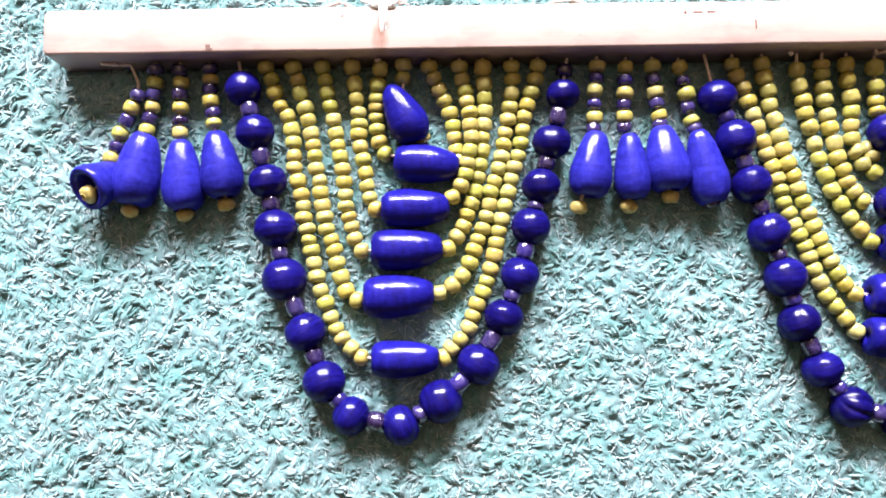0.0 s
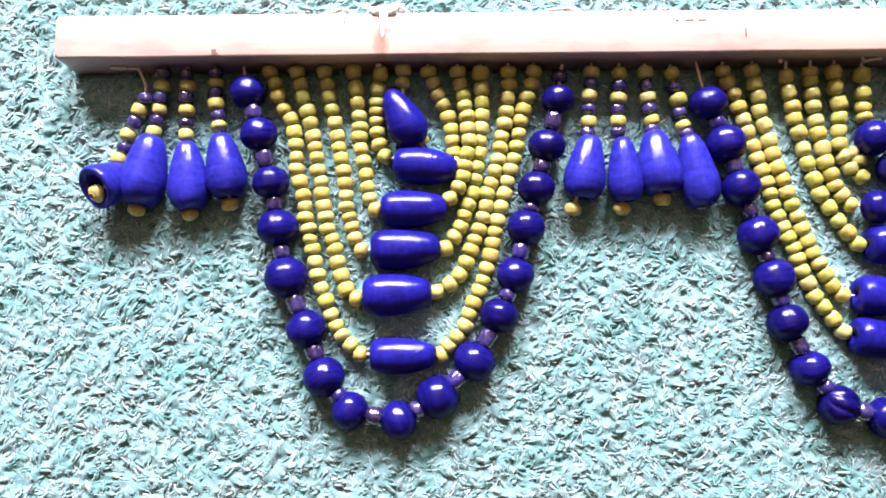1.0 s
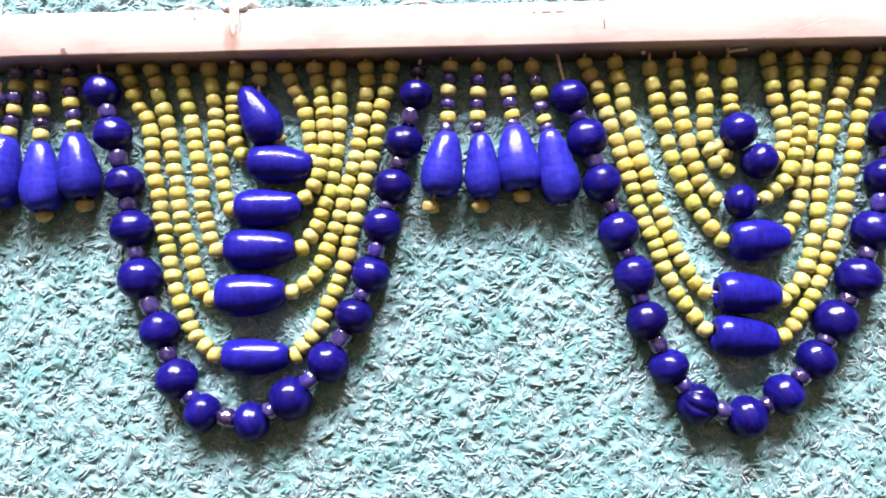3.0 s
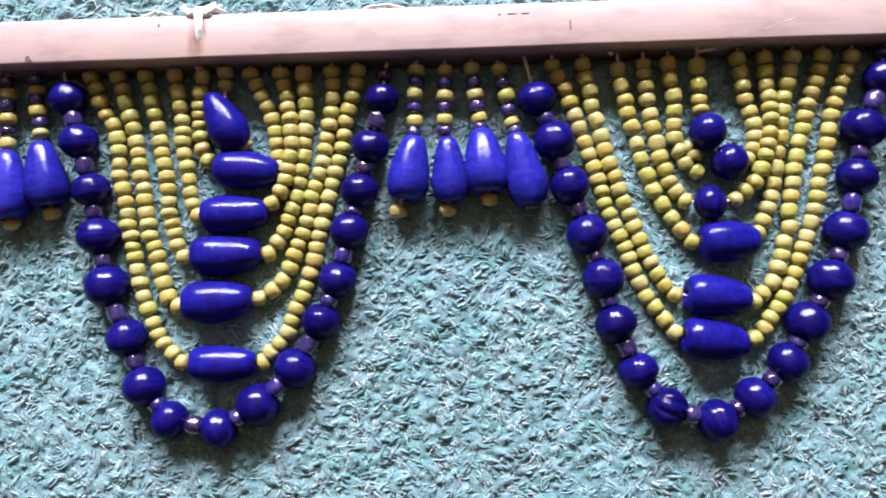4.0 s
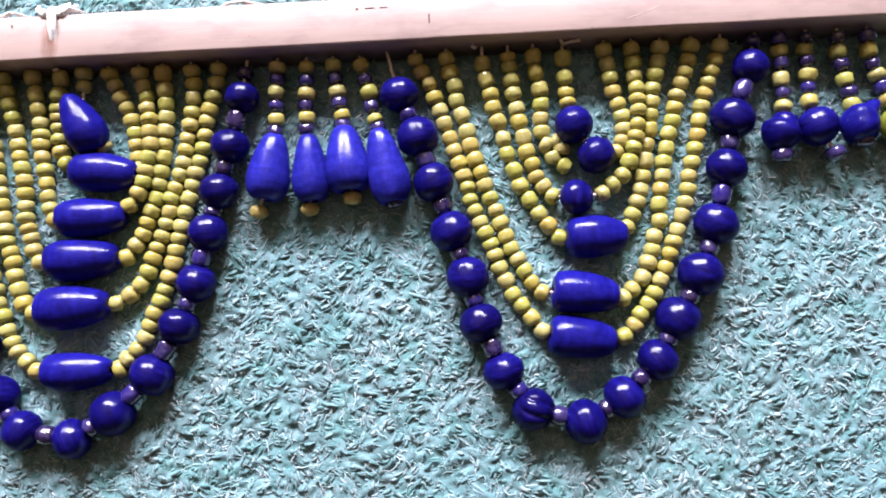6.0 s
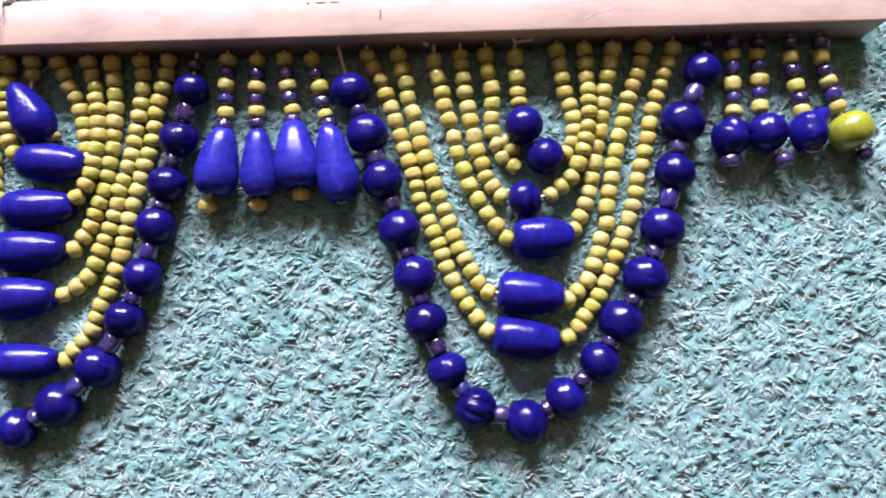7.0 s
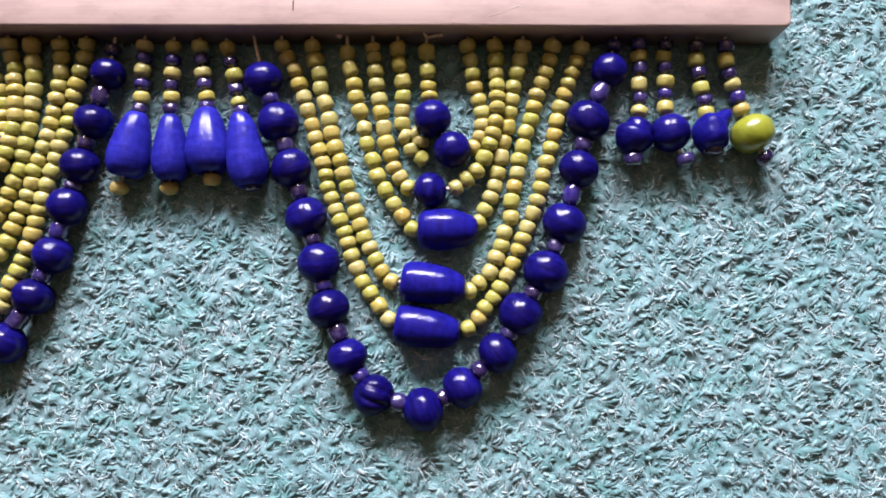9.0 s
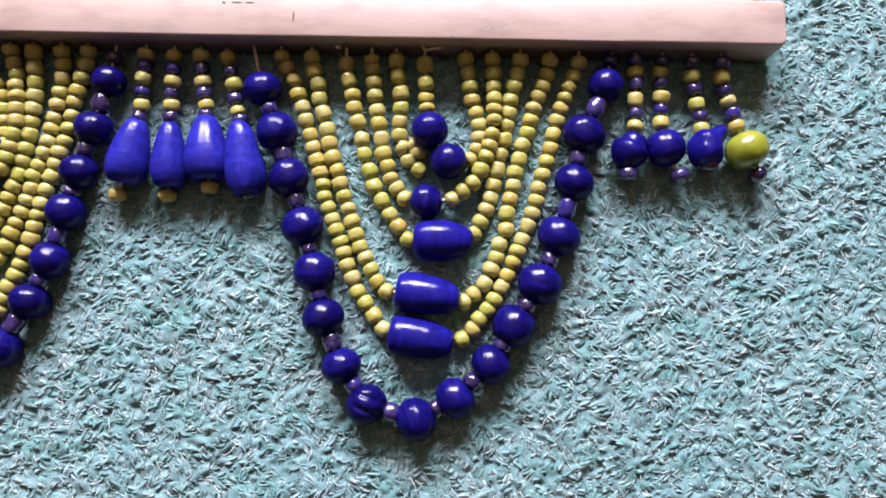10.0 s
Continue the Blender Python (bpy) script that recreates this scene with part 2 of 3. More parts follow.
    """A thread along points, closed at its ends."""
    bm = bmesh.new()
    points = [Vector(p) for p in points]
    rings = []
    for n, p in enumerate(points):
        way = (points[min(n + 1, len(points) - 1)] - points[max(n - 1, 0)]).normalized()
        turn = way.to_track_quat("Z", "Y").to_matrix()
        r = radius * (1 + wobble * random.uniform(-1, 1))
        rings.append([bm.verts.new(p + turn @ Vector((r * math.cos(a), r * math.sin(a), 0)))
                      for a in (2 * math.pi * k / sides for k in range(sides))])
    for a, b in zip(rings, rings[1:]):
        for k in range(sides):
            bm.faces.new((a[k], a[(k + 1) % sides], b[(k + 1) % sides], b[k]))
    bm.faces.new(rings[0][::-1])
    bm.faces.new(rings[-1])
    bmesh.ops.recalc_face_normals(bm, faces=bm.faces[:])
    return bm


def lathe(name, profile, sides, mat, seed=0, wobble=0.0, lean=0.0):
    """A turned bead round its hole, which runs along z. wobble: uneven roundness; lean: ends not square."""
    rng = random.Random(seed)
    off = Vector((rng.uniform(0, 50), rng.uniform(0, 50), rng.uniform(0, 50)))
    bm = bmesh.new()
    rings = []
    for r, z in profile:
        ring = []
        for k in range(sides):
            a = 2 * math.pi * k / sides
            p = Vector((r * math.cos(a), r * math.sin(a), z + lean * r * math.cos(a) * z))
            if wobble:
                p *= 1 + wobble * noise.noise(p * 1.3 + off) + 0.4 * wobble * noise.noise(p * 3.1 + off)
            ring.append(bm.verts.new(p))
        rings.append(ring)
    for a, b in zip(rings, rings[1:]):
        for k in range(sides):
            bm.faces.new((a[k], a[(k + 1) % sides], b[(k + 1) % sides], b[k]))
    for k in range(sides):
        bm.faces.new((rings[-1][k], rings[-1][(k + 1) % sides], rings[0][(k + 1) % sides], rings[0][k]))
    bmesh.ops.recalc_face_normals(bm, faces=bm.faces[:])
    mesh = bpy.data.meshes.new(name)
    bm.to_mesh(mesh)
    bm.free()
    mesh.materials.append(mat)
    mesh.polygons.foreach_set("use_smooth", [True] * len(mesh.polygons))
    return mesh


def round_profile(power, hole, steps):
    """A superellipse from one mouth of the hole to the other, of radius 1 and half length 1."""
    out = []
    for n in range(steps + 1):
        a = -math.pi / 2 + math.pi * n / steps
        r = abs(math.cos(a)) ** (2 / power)
        z = math.copysign(abs(math.sin(a)) ** (2 / power), a)
        out.append((max(r, hole), z))
    return [(hole, -0.9)] + out + [(hole, 0.9)]


# Bead shapes, in units of their radius and half length.
YELLOW_MESHES = [lathe("yellow_bead", round_profile(p, 0.3, 12), 18, YELLOW, s, w, l)
                 for s, (p, w, l) in enumerate([(2.9, 0.07, 0.0), (2.6, 0.09, 0.06), (3.4, 0.07, 0.0), (2.8, 0.11, 0.12),
                                                (3.1, 0.08, 0.05), (2.4, 0.10, 0.0), (2.9, 0.13, 0.09)])]
LIT_END_MESHES = [lathe("end_bead", round_profile(p, 0.34, 12), 18, LIT_YELLOW, 12 + s, w, l) for s, (p, w, l) in enumerate([(2.7, 0.10, 0.05), (2.3, 0.14, 0.1)])]
SPACER_MESHES = [lathe("spacer_bead", round_profile(p, 0.3, 10), 14, SPACER, 20 + s, w)
                 for s, (p, w) in enumerate([(3.2, 0.10), (3.8, 0.14), (2.6, 0.18), (4.4, 0.10)])]
BALL_MESHES = [lathe("round_bead", round_profile(p, 0.12, 26), 36, COBALT, 40 + s, w)
               for s, (p, w) in enumerate([(2.05, 0.03), (2.15, 0.04), (2.0, 0.05), (2.25, 0.04)])]
TOP_PROFILE = [(0.12, -0.9), (0.2, -1.0), (0.42, -0.97), (0.60, -0.85), (0.69, -0.66), (0.72, -0.46), (0.87, -0.37), (0.98, -0.22),
               (1.0, -0.02), (0.95, 0.2), (0.85, 0.42), (0.70, 0.66), (0.50, 0.86), (0.25, 0.98), (0.12, 0.9)]
TOP_MESHES = [lathe("round_bead", TOP_PROFILE, 36, COBALT, 64 + s, w) for s, w in enumerate((0.05, 0.12))]


def reshaped(mesh, change):
    """A bead whose surface is moved by change(place)."""
    for v in mesh.vertices:
        v.co = change(v.co.copy())
    mesh.update()
    return mesh


def melon(p):
    """Three deep slanting grooves pressed into one side while the glass was soft."""
    turn = math.atan2(p.y, p.x) + 0.5 * p.z
    cut = max(math.exp(-((turn - a) / 0.13) ** 2) for a in (0.95, 1.75))
    return p * (1 - 0.13 * cut * max(0.0, 1 - p.z * p.z))


def torn(p):
    """A bead that burst in the kiln: one side hollow, its lip drawn out to a thorn."""
    thorn = max(0.0, p.normalized().dot(Vector((0.72, 0.25, -0.65)).normalized()))
    dent = max(0.0, p.normalized().dot(Vector((0.95, 0.30, 0.15)).normalized()))
    return p * (1 + 0.50 * thorn ** 16 - 0.30 * dent ** 4)


MELON_MESH = reshaped(lathe("round_bead", round_profile(2.1, 0.12, 34), 72, COBALT, 47, 0.03), melon)
TORN_MESH = reshaped(lathe("round_bead", round_profile(2.4, 0.12, 30), 48, BARREL, 49, 0.10), torn)
GREEN_MESH = lathe("green_bead", round_profile(2.2, 0.1, 26), 36, GREEN, 60, 0.05)
BARREL_PROFILE = [(0.16, -0.9), (0.2, -1.0), (0.45, -0.99), (0.66, -0.95), (0.82, -0.86), (0.92, -0.72), (0.98, -0.52), (1.0, -0.3),
                  (1.0, -0.10), (0.97, 0.12), (0.92, 0.32), (0.84, 0.52), (0.74, 0.71), (0.63, 0.86), (0.50, 0.95), (0.32, 1.0),
                  (0.16, 1.0), (0.14, 0.9)]
BLUNT_PROFILE = [(0.16, -0.9), (0.2, -1.0), (0.50, -0.99), (0.72, -0.96), (0.88, -0.88), (0.96, -0.74), (1.0, -0.50), (0.995, -0.26),
                 (0.97, 0.0), (0.92, 0.24), (0.85, 0.46), (0.76, 0.66), (0.66, 0.82), (0.55, 0.93), (0.42, 0.985), (0.28, 1.0),
                 (0.16, 1.0), (0.14, 0.9)]
BLUNT_MESHES = [lathe("barrel_bead", BLUNT_PROFILE, 36, BARREL, 75 + s, w) for s, w in enumerate((0.04, 0.06))]
BARREL_MESHES = [lathe("barrel_bead", BARREL_PROFILE, 36, BARREL, 70 + s, w) for s, w in enumerate((0.03, 0.05, 0.06))]
DROP_PROFILE = [(0.10, -0.92), (0.12, -1.0), (0.33, -0.985), (0.46, -0.92), (0.57, -0.79), (0.69, -0.58), (0.80, -0.33), (0.89, -0.07),
                (0.96, 0.14), (1.0, 0.34), (0.99, 0.50), (0.94, 0.66), (0.85, 0.80), (0.71, 0.91), (0.55, 0.975), (0.42, 0.99),
                (0.34, 0.93), (0.27, 0.80)]
DROP_MESHES = [lathe("drop_bead", DROP_PROFILE, 36, SATIN, 80 + s, w) for s, w in enumerate((0.03, 0.05, 0.06))]
LEAF_PROFILE = [(0.06, -0.92), (0.08, -1.0), (0.22, -0.99), (0.36, -0.92), (0.50, -0.78), (0.64, -0.58), (0.78, -0.34), (0.89, -0.08),
                (0.97, 0.16), (1.0, 0.36), (0.97, 0.55), (0.88, 0.73), (0.74, 0.87), (0.56, 0.96), (0.38, 1.0), (0.2, 0.98),
                (0.1, 0.9)]
LEAF_MESH = lathe("drop_bead", LEAF_PROFILE, 36, BARREL, 88, 0.05)
BELL_PROFILE = [(0.10, -0.92), (0.12, -1.0), (0.25, -0.99), (0.37, -0.94), (0.49, -0.83), (0.61, -0.64), (0.73, -0.38), (0.82, -0.12),
                (0.87, 0.14), (0.95, 0.42), (1.0, 0.70), (1.0, 0.88), (0.96, 0.97), (0.88, 1.0), (0.74, 0.97), (0.64, 0.86),
                (0.58, 0.66), (0.52, 0.50), (0.28, 0.44)]
BELL_MESH = lathe("drop_bead", BELL_PROFILE, 36, SATIN, 90, 0.03)

# ---------------------------------------------------------------- the room
def setting(name, bm, mat, label, category):
    return tagged(part(name, bm, mat), label, category, kind="structure")


# Walls and ceiling are out of view, added to close and shape the light.
T = 0.2
floor = setting("floor", box((ROOM_X0, ROOM_Y0, -0.06), (ROOM_X1, ROOM_Y1, -0.0026)), BACKING,
                "teal wool pile carpet laid wall to wall", "carpet")
setting("ceiling", box((ROOM_X0, ROOM_Y0, ROOM_Z), (ROOM_X1, ROOM_Y1, ROOM_Z + T)), CEILING, "unseen ceiling, tinted to bounce warm fill light", "ceiling")
setting("wall_south", box((ROOM_X0, ROOM_Y0 - T, -0.06), (ROOM_X1, ROOM_Y0, ROOM_Z + T)), WALL, "unseen wall, darkened to hold back bounced light", "wall")
setting("wall_west", box((ROOM_X0 - T, ROOM_Y0 - T, -0.06), (ROOM_X0, ROOM_Y1 + T, ROOM_Z + T)), WALL, "unseen wall, darkened to hold back bounced light", "wall")
setting("wall_east", box((ROOM_X1, ROOM_Y0 - T, -0.06), (ROOM_X1 + T, ROOM_Y1 + T, ROOM_Z + T)), WALL, "unseen wall, darkened to hold back bounced light", "wall")
bm = bmesh.new()
for lo, hi in (((ROOM_X0, -0.06), (WIN_X0, ROOM_Z + T)), ((WIN_X1, -0.06), (ROOM_X1, ROOM_Z + T)),
               ((WIN_X0, -0.06), (WIN_X1, WIN_Z0)), ((WIN_X0, WIN_Z1), (WIN_X1, ROOM_Z + T))):
    add_box(bm, (lo[0], ROOM_Y1, lo[1]), (hi[0], ROOM_Y1 + T, hi[1]))
setting("wall_north", bm, WALL, "unseen wall with a window opening, darkened to hold back bounced light", "wall")

window = tagged(new("window_1"), "white-painted two-light window with a broad centre post", "window", kind="structure")
bm = bmesh.new()
mid, e = WIN_MID, 0.002
for x0, x1, z0, z1 in ((WIN_X0 + e, WIN_X0 + 0.05, WIN_Z0 + e, WIN_Z1 - e), (WIN_X1 - 0.05, WIN_X1 - e, WIN_Z0 + e, WIN_Z1 - e),
                       (WIN_X0 + 0.05, WIN_X1 - 0.05, WIN_Z0 + e, WIN_Z0 + 0.05), (WIN_X0 + 0.05, WIN_X1 - 0.05, WIN_Z1 - 0.05, WIN_Z1 - e),
                       (mid - WIN_POST, mid + WIN_POST, WIN_Z0 + 0.05, WIN_Z1 - 0.05)):
    add_box(bm, (x0, ROOM_Y1 + 0.05, z0), (x1, ROOM_Y1 + 0.11, z1))
part("window_frame", bm, GLOSS, window)
for x0, x1 in ((WIN_X0 + 0.052, mid - 0.152), (mid + 0.152, WIN_X1 - 0.052)):
    pane = part("pane", box((x0, ROOM_Y1 + 0.078, WIN_Z0 + 0.052), (x1, ROOM_Y1 + 0.082, WIN_Z1 - 0.052)), GLASS, window)
    pane.visible_shadow = False
part("window_sill", box((WIN_X0 - 0.05, ROOM_Y1 - 0.09, WIN_Z0 - 0.03), (WIN_X1 + 0.05, ROOM_Y1 - 0.001, WIN_Z0 - 0.001), 0.006), GLOSS, window)

# ---------------------------------------------------------------- the valance: batten
valance = tagged(new("beaded_door_valance"), "blue and yellow beaded valance on a pine batten, lying on carpet", "door valance")
BAR_X1, BAR_Y1, BAR_Z0, BAR_Z1 = 0.4862, 0.0187, -0.0022, 0.018


def worn_bar():
    """The batten: its upright corners rubbed round, its long edges slightly uneven."""
    bm = bmesh.new()
    rim, r = [], 0.0024
    for cx, cy, first in ((r, r, 180), (BAR_X1 - r, r, 270), (BAR_X1 - r, BAR_Y1 - r, 0), (r, BAR_Y1 - r, 90)):
        for k in range(7):
            a = radians(first + 15 * k)
            rim.append(Vector((cx + r * math.cos(a), cy + r * math.sin(a), 0)))
        if cy != cx and first in (270, 90):
            continue
        x0, x1 = (r, BAR_X1 - r) if first == 180 else (BAR_X1 - r, r)
        for k in range(1, 60):
            x = x0 + (x1 - x0) * k / 60
            rim.append(Vector((x, (0 if first == 180 else BAR_Y1) + 0.00022 * noise.noise((x * 38, cy * 90, 0)), 0)))
    rings = [[bm.verts.new((p.x + (BAR_X1 / 2 - p.x) * inset / BAR_X1 * 2, p.y + (BAR_Y1 / 2 - p.y) * inset / BAR_Y1 * 2,
                            z + (0.00012 * noise.noise((p.x * 60, p.y * 60, 3)) if z > 0.01 else 0))) for p in rim]
             for inset, z in ((0.0, BAR_Z0), (0.0, BAR_Z1 - 0.0011), (0.00018, BAR_Z1 - 0.0006), (0.0005, BAR_Z1 - 0.0002), (0.0011, BAR_Z1))]
    for a, b in zip(rings, rings[1:]):
        for k in range(len(rim)):
            bm.faces.new((a[k], a[(k + 1) % len(rim)], b[(k + 1) % len(rim)], b[k]))
    bm.faces.new(rings[-1])
    bm.faces.new(rings[0][::-1])
    bmesh.ops.recalc_face_normals(bm, faces=bm.faces[:])
    return bm


batten = part("wooden_batten", worn_bar(), PINE, valance, "pale planed pine batten with a knot", True)


def patch(name, centre, size, mat, label, seed, rough=0.22, lift=0.00015):
    """A flat mark with an uneven outline, laid on the batten's top face."""
    rng = random.Random(seed)
    bm = bmesh.new()
    rim = []
    for k in range(14):
        a = 2 * math.pi * k / 14
        s = 1 + rng.uniform(-rough, rough)
        x, y = (math.copysign(abs(f(a)) ** 0.6, f(a)) for f in (math.cos, math.sin))
        rim.append(bm.verts.new((centre[0] + size[0] * s * x, centre[1] + size[1] * s * y, BAR_Z1 + lift)))
    bm.faces.new(rim)
    return part(name, bm, mat, batten, label)


patch("speck", (0.0668, 0.0022), (0.0010, 0.0014), STAIN, "dark brown speck", 4)
patch("speck", (0.0678, 0.0012), (0.0007, 0.0005), STAIN, "dark brown speck", 5)
patch("speck", (0.1208, 0.0145), (0.0003, 0.0007), STAIN, "dark brown speck", 6)
for x, y, sx, sy in ((0.2600, 0.0140, 0.0006, 0.0004), (0.2650, 0.0141, 0.0022, 0.0002), (0.2705, 0.0141, 0.0018, 0.0002)):
    patch("pencil_mark", (x, y), (sx, sy), STAIN, "thin pencil mark", 7)
patch("pencil_mark", (0.2885, 0.0085), (0.0003, 0.0022), STAIN, "thin pencil mark", 8)
scratch = part("scratch", tube([(0.366, 0.0040, BAR_Z1), (0.372, 0.0058, BAR_Z1), (0.379, 0.0085, BAR_Z1)], 0.00012, 5), THREAD, batten, "pale scratch")

# ---------------------------------------------------------------- the valance: strands
# Each piece of a strand is (kind, place, axis or None, length or None, diameter), in millimetres.
BAR_RISE = (7, 6, 5, 4.3, 3.8)
TASSEL_RISE = (8, 7, 6.4, 5.8, 5.4, 5.2)


def yellow(places, bar_end=False, free=False, lie=3.4):
    """A run of yellow beads that climbs to the batten at its start, or at its end."""
    out = []
    for n, (x, y) in enumerate(places):
        k = len(places) - 1 - n if bar_end else n
        z = BAR_RISE[k] if k < len(BAR_RISE) and not free else lie
        out.append(("y", Vector((x, y, max(z, lie) if lie > 3.4 and k > 2 else z)), None, None, 0))
    if not free:
        x, y = places[-1 if bar_end else 0]
        out.insert(len(out) if bar_end else 0, ("t", Vector((x, -0.2, 8)), None, None, 0))
    return out


def bullet(x0, y0, x1, y1, wide, blunt=False):
    a, b = Vector((x0, y0, 6.2)), Vector((x1, y1, 6.2))
    return [("k" if blunt else "c", (a + b) / 2, (b - a).normalized(), (b - a).length, wide)]


def drop(x0, y0, x1, y1, wide, z0=5.8):
    a, b = Vector((x0, y0, z0)), Vector((x1, y1, 7.4))
    return [("d", (a + b) / 2, (b - a).normalized(), (b - a).length, wide)]


def leaf(x0, y0, x1, y1, wide):
    a, b = Vector((x0, y0, 9)), Vector((x1, y1, 6.8))
    return [("f", (a + b) / 2, (b - a).normalized(), (b - a).length, wide)]


def bell(x, y):
    """A drop that has tipped over, its open mouth up."""
    return [("l", Vector((x, y, 8.5)), Vector((-0.46, -0.50, 0.73)).normalized(), 20, 18.5)]


def thread(places):
    return [("t", Vector((x, min(y, -0.2), 8 - n)), None, None, 0) for n, (x, y) in enumerate(places)]


def blue(x, y, wide):
    return [("b", Vector((x, y, 7.5)), None, None, wide)]


def ball(colour, x, y, wide):
    return [({"green": "g", "top": "s", "torn": "x"}.get(colour, "b"), Vector((x, y, wide / 2)), None, None, wide)]


def end_bead(kind, x, y, z=4.5):
    return [("w" if kind == "y" else kind, Vector((x, y, z)), None, 5.4, 8.0 if kind == "p" and z == 8 else 7.4)]


def tassel(kinds, places):
    return [(k, Vector((x, y, z)), None, None, 0) for k, (x, y), z in zip(kinds, places, TASSEL_RISE)]


def loop(balls, grooved=()):
    """Round beads, a little flattened along the thread, with a spacer that fills each gap."""
    out = []
    for n, (x, y, wide) in enumerate(balls):
        here = Vector((x, y, 7.8 - 2.0 * min(max(-y - 20, 0) / 60, 1)))
        if n:
            last, r0 = out[-1][1], 0.44 * out[-1][4]
            way = (here - last).normalized()
            gap = max((here - last).length - r0 - 0.44 * wide, 3.4)
            seat = last + way * (r0 + gap / 2)
            out.append(("p", Vector((seat.x, seat.y, seat.z + 0.5)), way, gap + 1.2, 7.6))
        out.append(("m" if n in grooved else "b", here, None, None, wide))
    return out


NAMES = {"y": "yellow_bead", "p": "spacer_bead", "b": "round_bead", "g": "round_bead", "s": "round_bead", "c": "barrel_bead", "d": "drop_bead", "l": "drop_bead", "f": "drop_bead", "k": "barrel_bead", "m": "round_bead", "x": "round_bead", "w": "end_bead"}
rng = random.Random(11)


def strand(label, *pieces):
    """A thread with its beads on it, tied to the batten."""
    items = [item for piece in pieces for item in piece]
    line = tube([p * MM for _, p, _, _, _ in items] if len(items) > 1 else [], 0.0007, 6)
    string = part("bead_strand", line, THREAD, valance, label, True)
    for n, (kind, p, axis, length, wide) in enumerate(items):
        if kind == "t":
            continue
        before, after = items[max(n - 1, 0)][1], items[min(n + 1, len(items) - 1)][1]
        if axis is None:
            axis = (after - before).normalized()
            tip = 0.16 if kind in "yp" else 0.25
            axis = (axis + Vector([rng.uniform(-tip, tip) for _ in range(3)])).normalized()
        if kind == "y":
            steps = [(p - q).length for q, other in ((before, n - 1), (after, n + 1))
                     if 0 <= other < len(items) and items[other][0] in "yp"]
            length = length or min(max(sum(steps) / max(len(steps), 1), 3.6), 6.6) * rng.uniform(0.98, 1.06)
            wide = rng.uniform(6.5, 7.4)
            mesh = rng.choice(YELLOW_MESHES)
        elif kind == "w":
            mesh = rng.choice(LIT_END_MESHES)
        elif kind == "p":
            length = length or rng.uniform(4.4, 5.2)
            wide = wide or rng.uniform(6.0, 7.0)
            mesh = rng.choice(SPACER_MESHES)
        elif kind == "b":
            length, mesh = wide * rng.uniform(0.86, 0.98), rng.choice(BALL_MESHES)
        elif kind == "m":
            length, mesh = wide * 0.92, MELON_MESH
        elif kind == "x":
            length, mesh = wide * 0.95, TORN_MESH
        elif kind == "g":
            length, mesh = wide * 0.86, GREEN_MESH
        elif kind == "s":
            length, mesh = wide * 0.98, rng.choice(TOP_MESHES)
        elif kind == "c":
            mesh = rng.choice(BARREL_MESHES)
        elif kind == "k":
            mesh = rng.choice(BLUNT_MESHES)
        elif kind == "d":
            mesh = rng.choice(DROP_MESHES)
        else:
            mesh = BELL_MESH if kind == "l" else LEAF_MESH
        ob = new(NAMES[kind], mesh)
        ob.parent = string
        turn = axis.to_track_quat("Z", "Y").to_matrix().to_4x4() @ Matrix.Rotation(0 if kind in "mx" else rng.uniform(0, 6.28), 4, "Z")
        ob.matrix_basis = Matrix.Translation(p * MM) @ turn @ Matrix.Diagonal((wide / 2 * MM, wide / 2 * MM, length / 2 * MM, 1))
    return string


# first festoon
strand("yellow wooden bead strand with a blue centre bead",
    yellow([(87.7, -2.7), (89.7, -7.4), (91, -12.8), (93.4, -18.7), (96.3, -22.8), (97.8, -28.4), (98.6, -33.9),
         (98.9, -39.6), (98.9, -44.6), (100.5, -50.2), (102, -55.9), (102.8, -60.8), (103, -65.7), (104.5, -70.3),
         (105.1, -74.9), (106.1, -79.2), (107.3, -84.5), (108.5, -90), (110, -95.7), (112, -100.9), (114.1, -106.6),
         (116.3, -111.3), (118.7, -115.3), (122.4, -119.3), (126.4, -123.1)]),
    bullet(130.8, -123.8, 157.4, -124.1, 15),
    yellow([(159.7, -123.7), (162.8, -119.8), (166.6, -116.3), (170, -111.7), (171.7, -107), (173.6, -102.3),
         (176.1, -97.4), (177.8, -93.1), (179.3, -88.1), (181.1, -82.4), (182.1, -77.3), (183.2, -72.5), (184.5, -67.7),
         (186, -61.9), (187.6, -56.5), (188.7, -50.9), (190.2, -45.8), (192, -41.1), (193.3, -35.6), (194.2, -30.2),
         (195, -24.5), (196.3, -19.7), (198.1, -14.4), (199.8, -9), (200.8, -3.6)], bar_end=True))
strand("yellow wooden bead strand with a blue centre bead",
    yellow([(99.1, -2.8), (100.7, -8), (101.7, -13.2), (103.6, -19.5), (104.8, -24.4), (106, -30.3), (106.8, -35.3),
         (107.6, -39.7), (108.1, -45.2), (109.6, -50.3), (109.9, -55.2), (110.7, -60.6), (111.7, -65.5), (112.4, -70.4),
         (114.4, -75), (115.6, -79.3), (116.6, -84.6), (118.3, -90.3), (120.4, -96.1), (124.5, -99.9)]),
    bullet(127.5, -99.4, 156, -97.9, 17.6),
    yellow([(158.1, -97.6), (163.6, -94.4), (167.9, -90.6), (171, -85.4), (172.8, -80.1), (174.5, -75.8), (176.5, -71.3),
         (178.3, -66.2), (179.6, -61.3), (180.1, -56), (181.9, -51.6), (183.7, -46.2), (185.2, -41.3), (186.1, -36.1),
